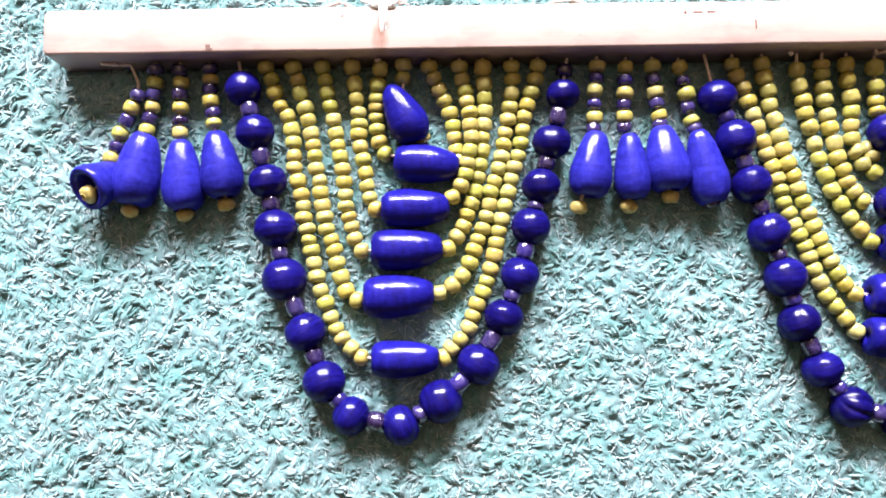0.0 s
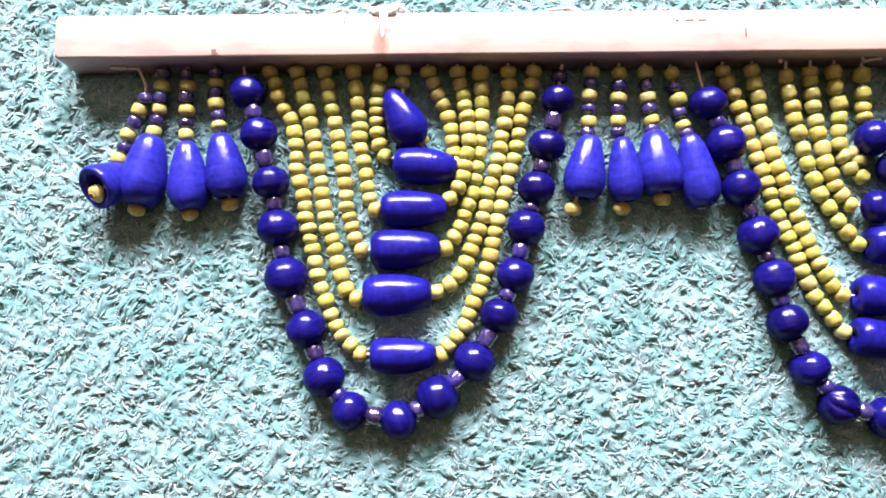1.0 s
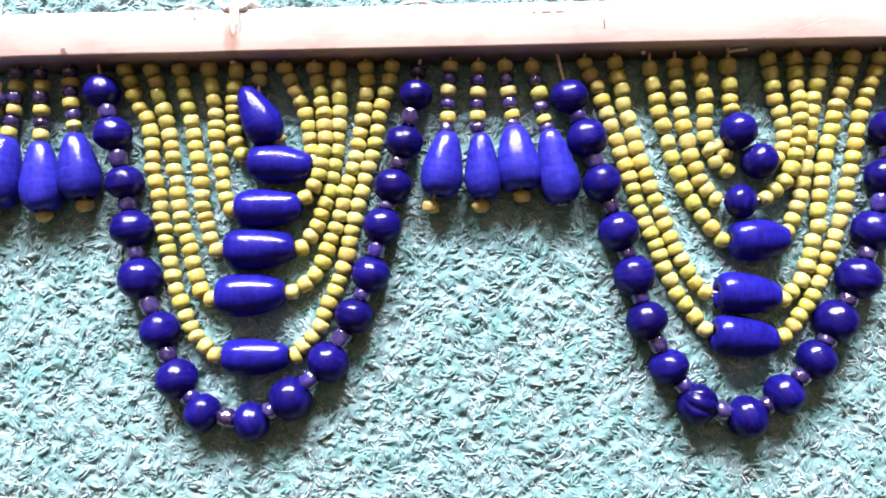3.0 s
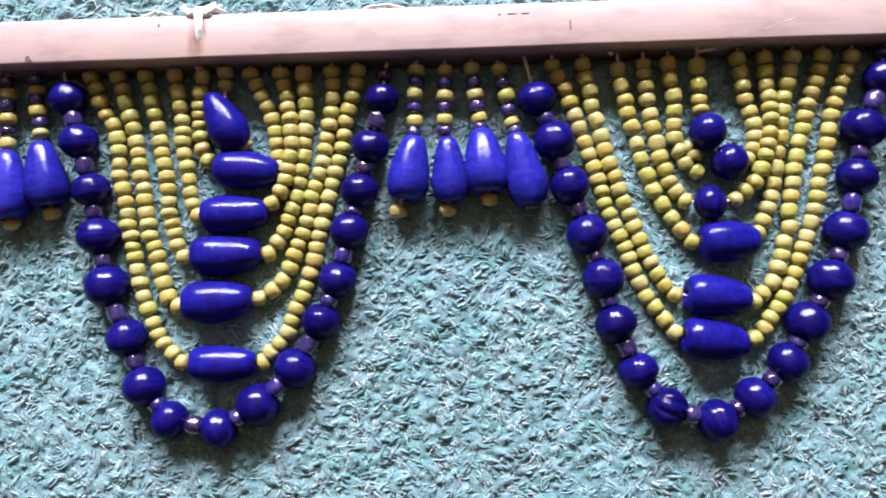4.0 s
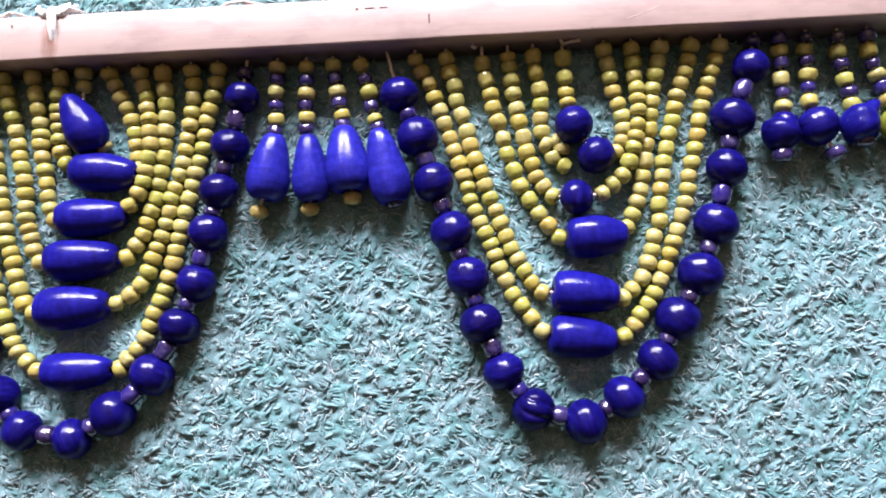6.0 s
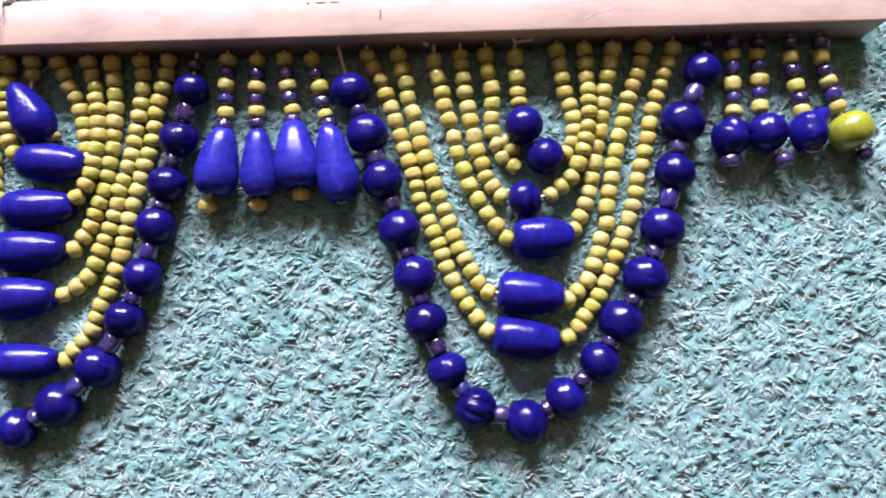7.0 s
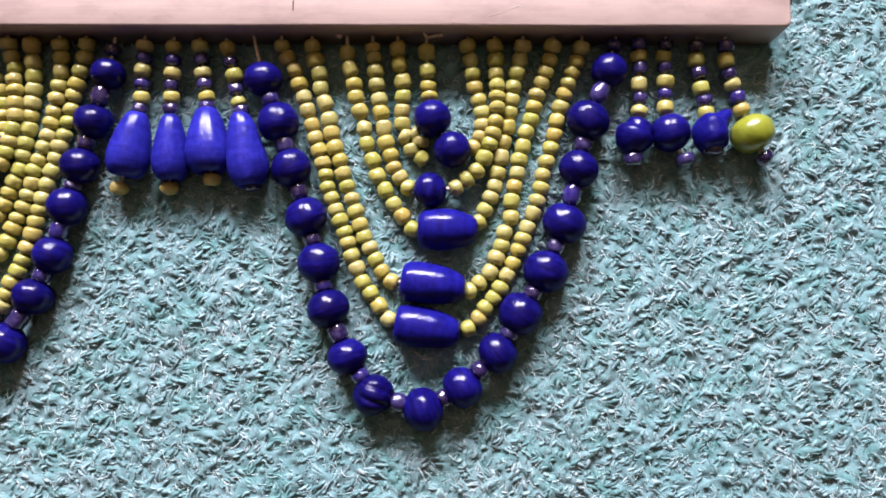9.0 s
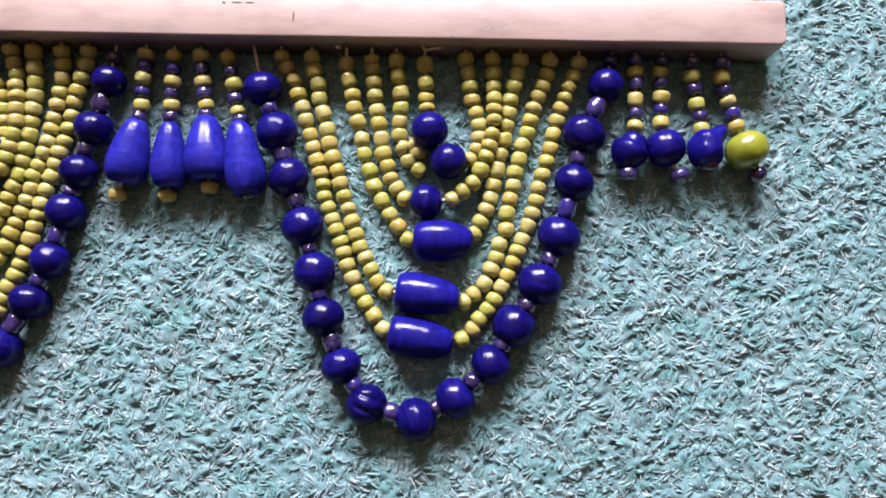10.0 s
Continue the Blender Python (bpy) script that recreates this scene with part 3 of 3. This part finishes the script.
         (186.9, -31.1), (188.2, -25.7), (189, -20.4), (189.8, -14.6), (190.3, -8.9), (189.8, -3.7)], bar_end=True))
strand("yellow wooden bead strand with a blue centre bead",
    yellow([(111, -2.9), (112.3, -8.1), (112.9, -13.3), (114.1, -18.9), (115.3, -24.5), (116.2, -30.4), (117, -35.4),
         (118, -40.3), (119, -45.5), (119.7, -50.9), (120.2, -56.3), (120.3, -61.2), (121.5, -65.6), (122.7, -69.7),
         (123.9, -74.6), (126.8, -79.7)]),
    bullet(130.7, -80.1, 159.7, -79.3, 17),
    yellow([(162.1, -79.3), (165.9, -74.5), (168.6, -70.2), (170.4, -65.4), (172.1, -60.8), (174.1, -55.7), (174.9, -49.8),
         (175.7, -44.6), (176.8, -38.7), (177.4, -33), (177.9, -27.6), (178.5, -22), (178.5, -16.7), (178.4, -10.8),
         (177.9, -4.1)], bar_end=True))
strand("yellow wooden bead strand with a blue centre bead",
    yellow([(123.6, -3), (124.5, -10.2), (125.1, -16.2), (125.8, -21.7), (126, -26.6), (125.7, -30.7), (126.4, -36.2),
         (127.7, -41.7), (128.6, -47.3), (129.1, -52.8), (130.3, -57.7), (132.7, -62.6)]),
    bullet(135, -63.2, 162.7, -62.5, 16.2),
    yellow([(164.4, -58.6), (167.8, -53.8), (169.8, -49.2), (170.8, -44.5), (171.9, -39.2), (172.7, -33.5), (172.3, -28.3),
         (172.1, -23.1), (171, -18.4), (170.6, -13.4), (169.2, -8.7), (168.2, -3.5)], bar_end=True, lie=6.4))
strand("yellow wooden bead strand with a blue centre bead",
    yellow([(135.2, -4.2), (134.2, -10.8), (133.6, -16), (133.3, -19.8), (133.3, -23.9), (133.5, -28.8), (134.4, -34.3),
         (136.9, -39.3)]),
    bullet(140.5, -43.4, 167.2, -45.6, 16),
    yellow([(167.3, -42.8), (166.2, -38.3), (165.7, -32.9), (165.1, -27.9), (163.9, -22.5), (161.8, -17.3), (159.6, -12.8),
         (157.7, -8.1), (155.6, -3.4)], bar_end=True))
strand("short yellow strand ending in a slanted blue drop bead",
    yellow([(144.9, -2.5), (144.6, -7.9)]),
    leaf(138.5, -11.9, 150.5, -35.1, 16.8),
    yellow([(152.6, -33.6)], free=True, lie=4))
# second festoon
strand("yellow wooden bead strand with a blue centre bead",
    yellow([(281.9, -4.2), (284.1, -8.9), (287.1, -13.8), (289, -19.6), (290.9, -24.9), (292.6, -30.3), (294.6, -36.7),
         (295.9, -42), (297.7, -47.2), (299.2, -52.4), (300.7, -57.3), (301.5, -62.5), (303.3, -66.9), (305.2, -71.8),
         (306.9, -76.2), (308.9, -80.8), (310.3, -85.2), (311.8, -90.3), (314.2, -95.5), (316.6, -101.2),
         (319.9, -105.7), (323.4, -110.7), (327.3, -115.9)]),
    bullet(329.7, -117.5, 355.4, -121.3, 16.6, blunt=True),
    yellow([(359.1, -119.3), (363.3, -115.2), (366, -111.1), (369.2, -107.2), (371.9, -103.1), (374.7, -98.1),
         (376.9, -93.3), (379.2, -87.8), (381.1, -83.2), (382.9, -78.6), (385.2, -72.8), (386.9, -67.4), (388.5, -62.3),
         (389.2, -57.1), (390.9, -51.5), (392.5, -45.9), (393.9, -40.4), (395.1, -34.5), (396.6, -28.6), (398.2, -23.4),
         (399.8, -19), (401.3, -14.7), (403.1, -10.3), (405, -4.9)], bar_end=True))
strand("yellow wooden bead strand with a blue centre bead",
    yellow([(294.5, -4.2), (295.6, -9.8), (297.4, -15.2), (297.9, -21.2), (299.9, -27.3), (301.6, -34.3), (302.7, -40),
         (304.2, -46), (306.4, -51.2), (307.7, -56.6), (309.6, -62), (311.6, -67.1), (313.3, -72.4), (315.2, -77.8),
         (316.9, -82.8), (319.3, -87.2), (321.7, -92), (324.3, -96.6), (328.2, -100.7)]),
    bullet(331.9, -100.6, 357.6, -103.4, 16.6, blunt=True),
    yellow([(359.9, -104.3), (363.5, -101.1), (367.8, -96.8), (370.3, -91), (372.4, -86), (373.5, -80.7), (376.3, -74.4),
         (376.5, -67.9), (377.7, -61.9), (378.9, -56.3), (379.6, -50.9), (381.2, -45.2), (382.4, -39.3), (384.5, -34.1),
         (385.9, -28.6), (387, -23.5), (388.9, -18.6), (390.7, -14.3), (392.2, -9.6), (393.3, -4)], bar_end=True))
strand("yellow wooden bead strand with a blue centre bead",
    yellow([(309, -7.2), (310.2, -13.6), (311.8, -19.7), (312.5, -24.8), (314.2, -30.8), (316.1, -37.9), (317.4, -44.3),
         (319.9, -51.3), (321.8, -57.7), (325.2, -63.5), (328.7, -69.3), (332.4, -74.2), (336.4, -79.3)]),
    bullet(338.5, -79.7, 362.5, -80.0, 17.0),
    yellow([(363.5, -76.3), (365.7, -71.5), (368, -66.3), (369.6, -61.7), (370.8, -56.3), (372.2, -49.9), (373.3, -43.3),
         (374.7, -37.2), (375.9, -31), (376.6, -25.9), (377.2, -20.5), (378.6, -14.8), (379.9, -9.6), (381, -4)], bar_end=True))
strand("yellow wooden bead strand with a blue centre bead",
    yellow([(319.5, -4.8), (319.9, -8.8), (320.6, -14.2), (321.1, -19.5), (322.1, -25.8), (323, -31.2), (324.3, -37.8),
         (325.1, -43.8), (327.3, -49), (328.5, -54.1), (331.1, -58.3), (334.4, -62.5)]),
    blue(343.5, -64.2, 14.2),
    yellow([(354, -63), (358.1, -59.5), (362.4, -56), (365.4, -50.6), (367.6, -44.8), (368.8, -40.3), (369.9, -35.4),
         (370.6, -29.5), (370.6, -25), (370.4, -20.5), (370.2, -15.3), (369.9, -9.6), (369.4, -4)], bar_end=True, lie=6.4))
strand("short yellow strand with a tangled, knotted end",
    yellow([(329.7, -5.3), (330.4, -11.6), (331.8, -18.5), (331.9, -24.7), (331.7, -30.5), (331.7, -35.9), (333, -41.4),
         (337.1, -40.2), (339.3, -43.5), (335.6, -46.6), (340, -50.3)]))
strand("yellow strand with two round blue beads",
    yellow([(341.6, -6.7), (342.1, -14.5), (342.3, -20.4), (342.8, -24.7)]),
    blue(344.2, -34.6, 15.4), blue(352.3, -47.5, 15),
    yellow([(361.1, -45.7), (363.8, -41.2), (364.7, -36.3), (364.5, -31), (363.1, -25.9), (361.4, -20.6), (360.5, -15.3),
         (359.5, -9.7), (358.3, -4)], bar_end=True))
strand("long loop of round cobalt blue beads with small spacers",
    thread([(76.7, -0.4)]),
    loop([(78.6, -12.0, 14.6), (83.5, -30.3, 15.7), (88.7, -50.8, 15.7), (91.9, -70.3, 17.2), (95.7, -91, 18.1), (104.1,
         -112.5, 16.2), (111.7, -132.3, 17.2), (122.4, -145.9, 15.7), (142.1, -150, 15.7), (158.2, -140.9, 17.2), (173.5,
         -126.5, 17.2), (184.2, -108.0, 16.2), (191.1, -91.2, 15.7), (196.1, -71.2, 15.7), (200.8, -54.6, 15.7), (205.6,
         -36.4, 15.7), (210.9, -16.6, 13.8)]),
    end_bead("p", 211.9, -6.2, 7),
    thread([(213.1, -1)]))
strand("long loop of round cobalt blue beads with small spacers",
    thread([(270.3, -0), (272.8, -10.8)]),
    loop([(274.8, -18.6, 15.7), (281.5, -36.4, 16.7), (287.2, -55.2, 16.2), (293.4, -75.2, 17.2), (299.0, -93.6, 16.7),
         (303.2, -111.8, 17.2), (311.3, -130.8, 16.2), (321.9, -145.7, 16.7), (341.5, -151.2, 17.2), (356.9, -142.4,
         16.2), (370.8, -128.9, 16.2), (379.7, -113.6, 17.2), (390, -96.5, 18.1), (397.6, -77, 17.6), (403.4, -55.0,
         16.2), (407.3, -35.2, 17.6), (416.1, -14.5, 14.3)], grooved=(7,)),
    end_bead("p", 418, -3.9, 7),
    thread([(419, -0.5)]))
# first tassels
strand("short tassel of alternating beads with a blue drop",
    thread([(23.8, -0.9), (31.5, -0.5), (34.4, -8)]),
    tassel("pypypy", [(35.2, -14.3), (32.5, -19.1), (30.3, -24.1), (27.4, -29.6), (26, -35.2), (24, -40)]),
    bell(23.1, -49.7),
    end_bead("y", 19.1, -56.4, 14))
strand("short tassel of alternating beads with a blue drop",
    thread([(42.4, -0.3)]),
    tassel("pypypy", [(42.2, -3.3), (41.8, -8.5), (41, -13.5), (40.5, -18.6), (39.3, -23.4), (38.2, -28.1)]),
    drop(39.1, -30.4, 33.4, -59.8, 19.8, 8.2),
    end_bead("y", 31.8, -61.7))
strand("short tassel of alternating beads with a blue drop",
    thread([(52.5, -0.3)]),
    tassel("pypypy", [(52.2, -3.7), (52.5, -8.6), (51.9, -13.7), (52.1, -19), (51.9, -24.6), (52, -29.7)]),
    drop(53.3, -33.5, 55.3, -62.5, 17.3, 8.2),
    end_bead("y", 54.5, -63.6))
strand("short tassel of alternating beads with a blue drop",
    thread([(64.4, -0.3)]),
    tassel("pypypy", [(64.7, -3.3), (64.8, -7.5), (64.5, -11.5), (64.6, -16.3), (65.4, -21.2), (65.9, -25.9)]),
    drop(67.3, -30, 71.7, -57.3, 17.3, 8.2),
    end_bead("y", 71.4, -59.7))
# middle tassels
strand("short tassel of alternating beads with a blue drop",
    thread([(225.5, -0.5)]),
    tassel("ypypyp", [(225.4, -4.7), (225.2, -9.2), (224.4, -14.4), (224.2, -20.3), (224.1, -25.8), (223.5, -30.8)]),
    drop(224.2, -32.6, 219.4, -59.4, 17.6, 8.2),
    end_bead("y", 216.3, -63.3))
strand("short tassel of alternating beads with a blue drop",
    thread([(237.4, -1)]),
    tassel("ypypyp", [(237.3, -5.1), (237.1, -10.4), (236.9, -15.8), (236.5, -20.7), (236.6, -25.5), (236.3, -30.5)]),
    drop(237.4, -33.6, 238.4, -60.9, 15.2, 8.2),
    end_bead("y", 237, -63.2))
strand("short tassel of alternating beads with a blue drop",
    thread([(248.3, -1.1)]),
    tassel("ypypyp", [(248.4, -4.8), (249, -10.1), (249.5, -15.5), (250.1, -20.3), (251.1, -25.5), (251.2, -29.6)]),
    drop(251.3, -30.2, 254, -57.6, 18.6, 5.8),
    end_bead("y", 254.2, -59.5))
strand("short tassel of alternating beads with a blue drop",
    thread([(259.2, -1.6)]),
    tassel("ypypyp", [(259.8, -5.5), (261, -11.3), (262.5, -16.5), (263, -22.4), (264.3, -27.7), (265.6, -31.5)]),
    drop(265.7, -33.3, 271.2, -62.7, 16.8, 8.2),
    end_bead("p", 271.2, -61.7))
# last tassels
strand("short tassel of alternating beads with a round bead",
    thread([(428.4, -0.3)]),
    tassel("pypypy", [(428.1, -3.6), (428.3, -8.2), (428.8, -13.2), (428.4, -19.7), (428.8, -25.5), (428.5, -30.9)]),
    ball("top", 425.6, -42, 15.8),
    end_bead("p", 425.4, -51.4, 8))
strand("short tassel of alternating beads with a round bead",
    thread([(439.2, -0.3)]),
    tassel("pypypy", [(439.1, -3.8), (438.4, -8.2), (438.9, -12.7), (439.2, -18.5), (439, -23.6), (439.1, -29.4)]),
    ball("blue", 440.3, -40.3, 15.8),
    end_bead("p", 445.6, -51.4, 8))
strand("short tassel of alternating beads with a round bead",
    thread([(451.6, -0.4)]),
    tassel("pypypy", [(451.5, -4.2), (451.5, -9.8), (452.6, -15.3), (453.6, -21.3), (455, -26.1), (455.6, -31.3)]),
    ball("torn", 457.3, -40.3, 15.8),
    end_bead("p", 457.2, -46.9, 8))
strand("short tassel of alternating beads with a round bead",
    thread([(463.3, -0.4)]),
    tassel("pypypy", [(463.4, -4.2), (463.6, -10), (465, -15.3), (466.5, -19.6), (468.5, -24.9), (470, -30)]),
    ball("green", 472.7, -40.8, 17.2),
    end_bead("p", 477.4, -50.5, 8))


# White cord tied round the batten near the knot, its loose ends behind.
def cord(points, radius, label):
    return part("cord", tube([Vector(p) * MM for p in points], radius * MM, 7, 0.15), CORD, valance, label, True)


for x, front in ((136.6, 9.4), (138.3, 10.2)):
    cord([(x + 0.3, front - 3.0, 16.7), (x + 0.3, front - 1.0, 17.4), (x + 0.3, front + 1.0, 18.3), (x + 0.2, 12.5, 19.1), (x, 15, 19.1), (x, 17.5, 19.1), (x - 0.2, 19.4, 18.6), (x - 0.4, 20.2, 15), (x - 0.4, 20.2, 6)],
         1.0, "white cord tied round the batten")
fray = random.Random(3)
for n in range(26):
    x, side = fray.uniform(132.5, 142.0), fray.choice((-1, 1))
    cord([(x, 18.0, 17.0), (x, 18.3, 18.2), (x + side * 0.6, 19.3, fray.uniform(17.8, 18.9)), (x + side * 2.0, fray.uniform(20.0, 21.5), fray.uniform(16.0, 18.4)),
          (x + side * fray.uniform(2, 6), fray.uniform(21, 24), fray.uniform(11, 16))], fray.uniform(0.5, 0.95), "frayed white cord end")
for x0, x1 in ((111, 128), (204, 222)):
    for n in range(3):
        x, w = x0 + fray.uniform(-1, 2), x1 - x0
        cord([(x, 20.2, 12), (x + 0.2 * w, 19.8, fray.uniform(15.5, 17.6)), (x + 0.55 * w, fray.uniform(19.6, 20.6), fray.uniform(16.2, 18.2)),
              (x + w * fray.uniform(0.75, 1.0), 20.4, fray.uniform(11, 15))], fray.uniform(0.4, 0.7), "loose white cord end")


# Cut thread ends at the knots where some strands are tied to the batten.
for points in ([(342.0, -0.3, 9.5), (341.6, -1.6, 9.0), (340.4, 0.6, 11.0)], [(341.8, -1.4, 9.0), (344.5, -0.9, 10.0), (348.6, -0.5, 10.6)],
               [(306.8, -0.3, 9.5), (306.2, -1.2, 9.4), (305.0, -0.4, 10.4)], [(135.0, -0.3, 9.5), (134.6, -1.6, 9.0), (133.6, -0.8, 10.0)],
               [(26.5, -0.6, 9.0), (22.6, -0.9, 8.6), (19.8, -0.4, 8.4)]):
    part("thread_end", tube([Vector(p) * MM for p in points], 0.00085, 6, 0.2), THREAD, valance, "pale cut thread end", True)


# ---------------------------------------------------------------- the carpet's pile
def tuft_heads(field, px, py, turn, top, step=0.9, half=5):
    """The closed surface of the pile: a long low dome for each tuft, the highest of them at each place."""
    x0, x1, y0, y1 = field[:4]
    nx, ny = int((x1 - x0) / step) + 1, int((y1 - y0) / step) + 1
    high = np.full((ny, nx), -2.5)
    ox, oy = px + 2.4 * np.cos(turn), py + 2.4 * np.sin(turn)
    ci, cj = np.rint((ox - x0) / step).astype(int), np.rint((oy - y0) / step).astype(int)
    for dj in range(-half, half + 1):
        for di in range(-half, half + 1):
            i, j = ci + di, cj + dj
            ok = (i >= 0) & (i < nx) & (j >= 0) & (j < ny)
            ex, ey = x0 + i * step - ox, y0 + j * step - oy
            u, v = ex * np.cos(turn) + ey * np.sin(turn), ey * np.cos(turn) - ex * np.sin(turn)
            q = (u / 3.8) ** 2 + (v / 1.6) ** 2
            z = np.where(q < 1.6, top + 0.18 - 0.90 * q, -2.5)
            np.maximum.at(high, (j[ok], i[ok]), z[ok])
    gx, gy = np.meshgrid(x0 + np.arange(nx) * step, y0 + np.arange(ny) * step)
    high = np.where((gx > -1.5) & (gx < 488) & (gy > -1.5) & (gy < 20), -2.5, high)
    verts = np.stack([gx, gy, high], -1).reshape(-1, 3)
    a = (np.arange(ny - 1)[:, None] * nx + np.arange(nx - 1)[None]).ravel()
    return verts, np.stack([a, a + 1, a + nx + 1, a + nx], -1)


def pile(name, spec, count_label, mat, bed=False, curly=1.0):
    """Yarn ends that rise from the backing and curl over. spec: fields of (x0, x1, y0, y1, pitch, radius, rise, reach, sides, rings, plies)."""
    gen = np.random.default_rng(5)
    verts, quads, base, lumps = [], [], 0, []
    for x0, x1, y0, y1, hole, pitch, radius, rise, reach, sides, rings, plies in spec:
        nx, ny = int((x1 - x0) / pitch), int((y1 - y0) / pitch)
        gx, gy = np.meshgrid(np.arange(nx), np.arange(ny))
        px = x0 + (gx.ravel() + gen.uniform(-0.45, 0.45, nx * ny) + 0.5 * (gy.ravel() % 2)) * pitch
        py = y0 + (gy.ravel() + gen.uniform(-0.45, 0.45, nx * ny)) * pitch
        if hole:
            keep = ~((px > hole[0]) & (px < hole[1]) & (py > hole[2]) & (py < hole[3]))
            px, py = px[keep], py[keep]
        # broad swirls in the lie of the pile, each tuft's own way, and its plies splayed about that
        swirl = 0.6 * np.sin(px * 0.043 + 1.3 * np.sin(py * 0.031)) + 0.6 * np.cos(py * 0.052 + 1.1 * np.sin(px * 0.027 + 2.0))
        way = swirl + np.where(gen.random(len(px)) < 0.35, math.pi, 0) + gen.normal(0, 0.40, len(px))
        curl = gen.normal(0, 1.5 * curly, len(px))
        far = reach * gen.uniform(0.55, 1.3, len(px))
        top = rise * gen.uniform(-1.0, 1.0, len(px)) + 0.45 * np.sin(px * 0.31 + 2 * np.sin(py * 0.21)) * np.sin(py * 0.37)
        top = top + 0.55 * np.sin(px * 0.145 + 1.7 * np.sin(py * 0.083)) * np.cos(py * 0.131 + 1.4 * np.sin(px * 0.067)) - 0.35
        top = top + 0.40 * np.sin(px * 0.83 + 1.9 * np.sin(py * 0.47)) * np.sin(py * 0.95 + 1.6 * np.sin(px * 0.39))
        if bed:
            lumps.append((px, py, way + 0.4 * curl, top))
        px, py, way, curl, far, top = (np.repeat(v, plies) for v in (px, py, way, curl, far, top))
        n = len(px)
        px, py = px + gen.normal(0, 0.75 * radius * (plies > 1), n), py + gen.normal(0, 0.75 * radius * (plies > 1), n)
        way, curl, far = way + gen.normal(0, 0.10, n), curl + gen.normal(0, 0.16, n), far * gen.uniform(0.8, 1.15, n)
        top = top + gen.uniform(-0.3, 0.12, n)
        under = (px > -4) & (px < 490) & (py > -4) & (py < 22.5)
        top = np.where(under, -3.4 + 0.2 * top, top)
        far = np.where(under, 1.0, far)
        thick = radius * gen.uniform(0.7, 1.25, n)
        s = np.linspace(0, 1, rings)
        lie = s ** 1.25
        bend = way[:, None] + curl[:, None] * s[None]
        cx = px[:, None] + np.cumsum(np.diff(lie, prepend=0)[None] * np.cos(bend), 1) * far[:, None]
        cy = py[:, None] + np.cumsum(np.diff(lie, prepend=0)[None] * np.sin(bend), 1) * far[:, None]
        droop = np.sin(np.minimum(s * 1.45, 1.45) * math.pi / 2.25)
        cz = -3.0 + (top[:, None] + 3.0) * droop[None] / droop.max()
        fat = np.interp(s, [0, 0.5, 0.85, 1.0], [0.75, 1.0, 0.9, 0.4])
        a = 2 * np.pi * np.arange(sides) / sides
        # ring across the yarn: one axis level and square to its way, the other up and back
        ax, ay = -np.sin(bend), np.cos(bend)
        tilt = np.interp(s, [0, 0.5, 1.0], [0.15, 0.75, 0.95])[None]
        bx, by, bz = -np.cos(bend) * (1 - tilt), -np.sin(bend) * (1 - tilt), tilt + 0 * bend
        r = (thick[:, None] * fat[None])[..., None]
        vx = cx[..., None] + r * (ax[..., None] * np.cos(a) + bx[..., None] * np.sin(a))
        vy = cy[..., None] + r * (ay[..., None] * np.cos(a) + by[..., None] * np.sin(a))
        vz = cz[..., None] + r * (bz[..., None] * np.sin(a))
        verts.append(np.stack([vx, vy, vz], -1).reshape(-1, 3) * MM)
        ring, side = np.meshgrid(np.arange(rings - 1), np.arange(sides), indexing="ij")
        q = np.stack([ring * sides + side, ring * sides + (side + 1) % sides,
                      (ring + 1) * sides + (side + 1) % sides, (ring + 1) * sides + side], -1).reshape(-1, 4)
        quads.append((base + (np.arange(n) * rings * sides)[:, None, None] + q[None]).reshape(-1, 4))
        base += n * rings * sides
    if bed:
        for x, y, turn, high in lumps[:1]:
            v, q = tuft_heads(spec[0], x, y, turn, high)
            verts.append(v * MM)
            quads.append(base + q)
    verts, quads = np.concatenate(verts), np.concatenate(quads)
    mesh = bpy.data.meshes.new(name)
    mesh.vertices.add(len(verts))
    mesh.vertices.foreach_set("co", verts.astype(np.float32).ravel())
    mesh.loops.add(quads.size)
    mesh.loops.foreach_set("vertex_index", quads.astype(np.int32).ravel())
    mesh.polygons.add(len(quads))
    mesh.polygons.foreach_set("loop_start", np.arange(0, quads.size, 4, dtype=np.int32))
    mesh.update(calc_edges=True)
    mesh.polygons.foreach_set("use_smooth", np.ones(len(quads), bool))
    mesh.validate()
    mesh.materials.append(mat)
    ob = new(name, mesh)
    return tagged(ob, count_label, "carpet pile", kind="stuff")


NEAR = (-60, 565, -207, 62)
pile("carpet_pile", [(*NEAR, None, 2.7, 0.86, 0.38, 6.2, 3, 6, 3),
                     (-420, 930, -560, 360, NEAR, 7.0, 2.6, 1.3, 9.0, 4, 4, 1)],
     "thick teal twisted wool carpet pile", YARN, bed=True)
pile("carpet_fuzz", [(*NEAR, None, 2.6, 0.21, 0.90, 7.0, 3, 6, 1)], "pale loose curled wool fibres in the carpet", FIBRE, curly=2.2)
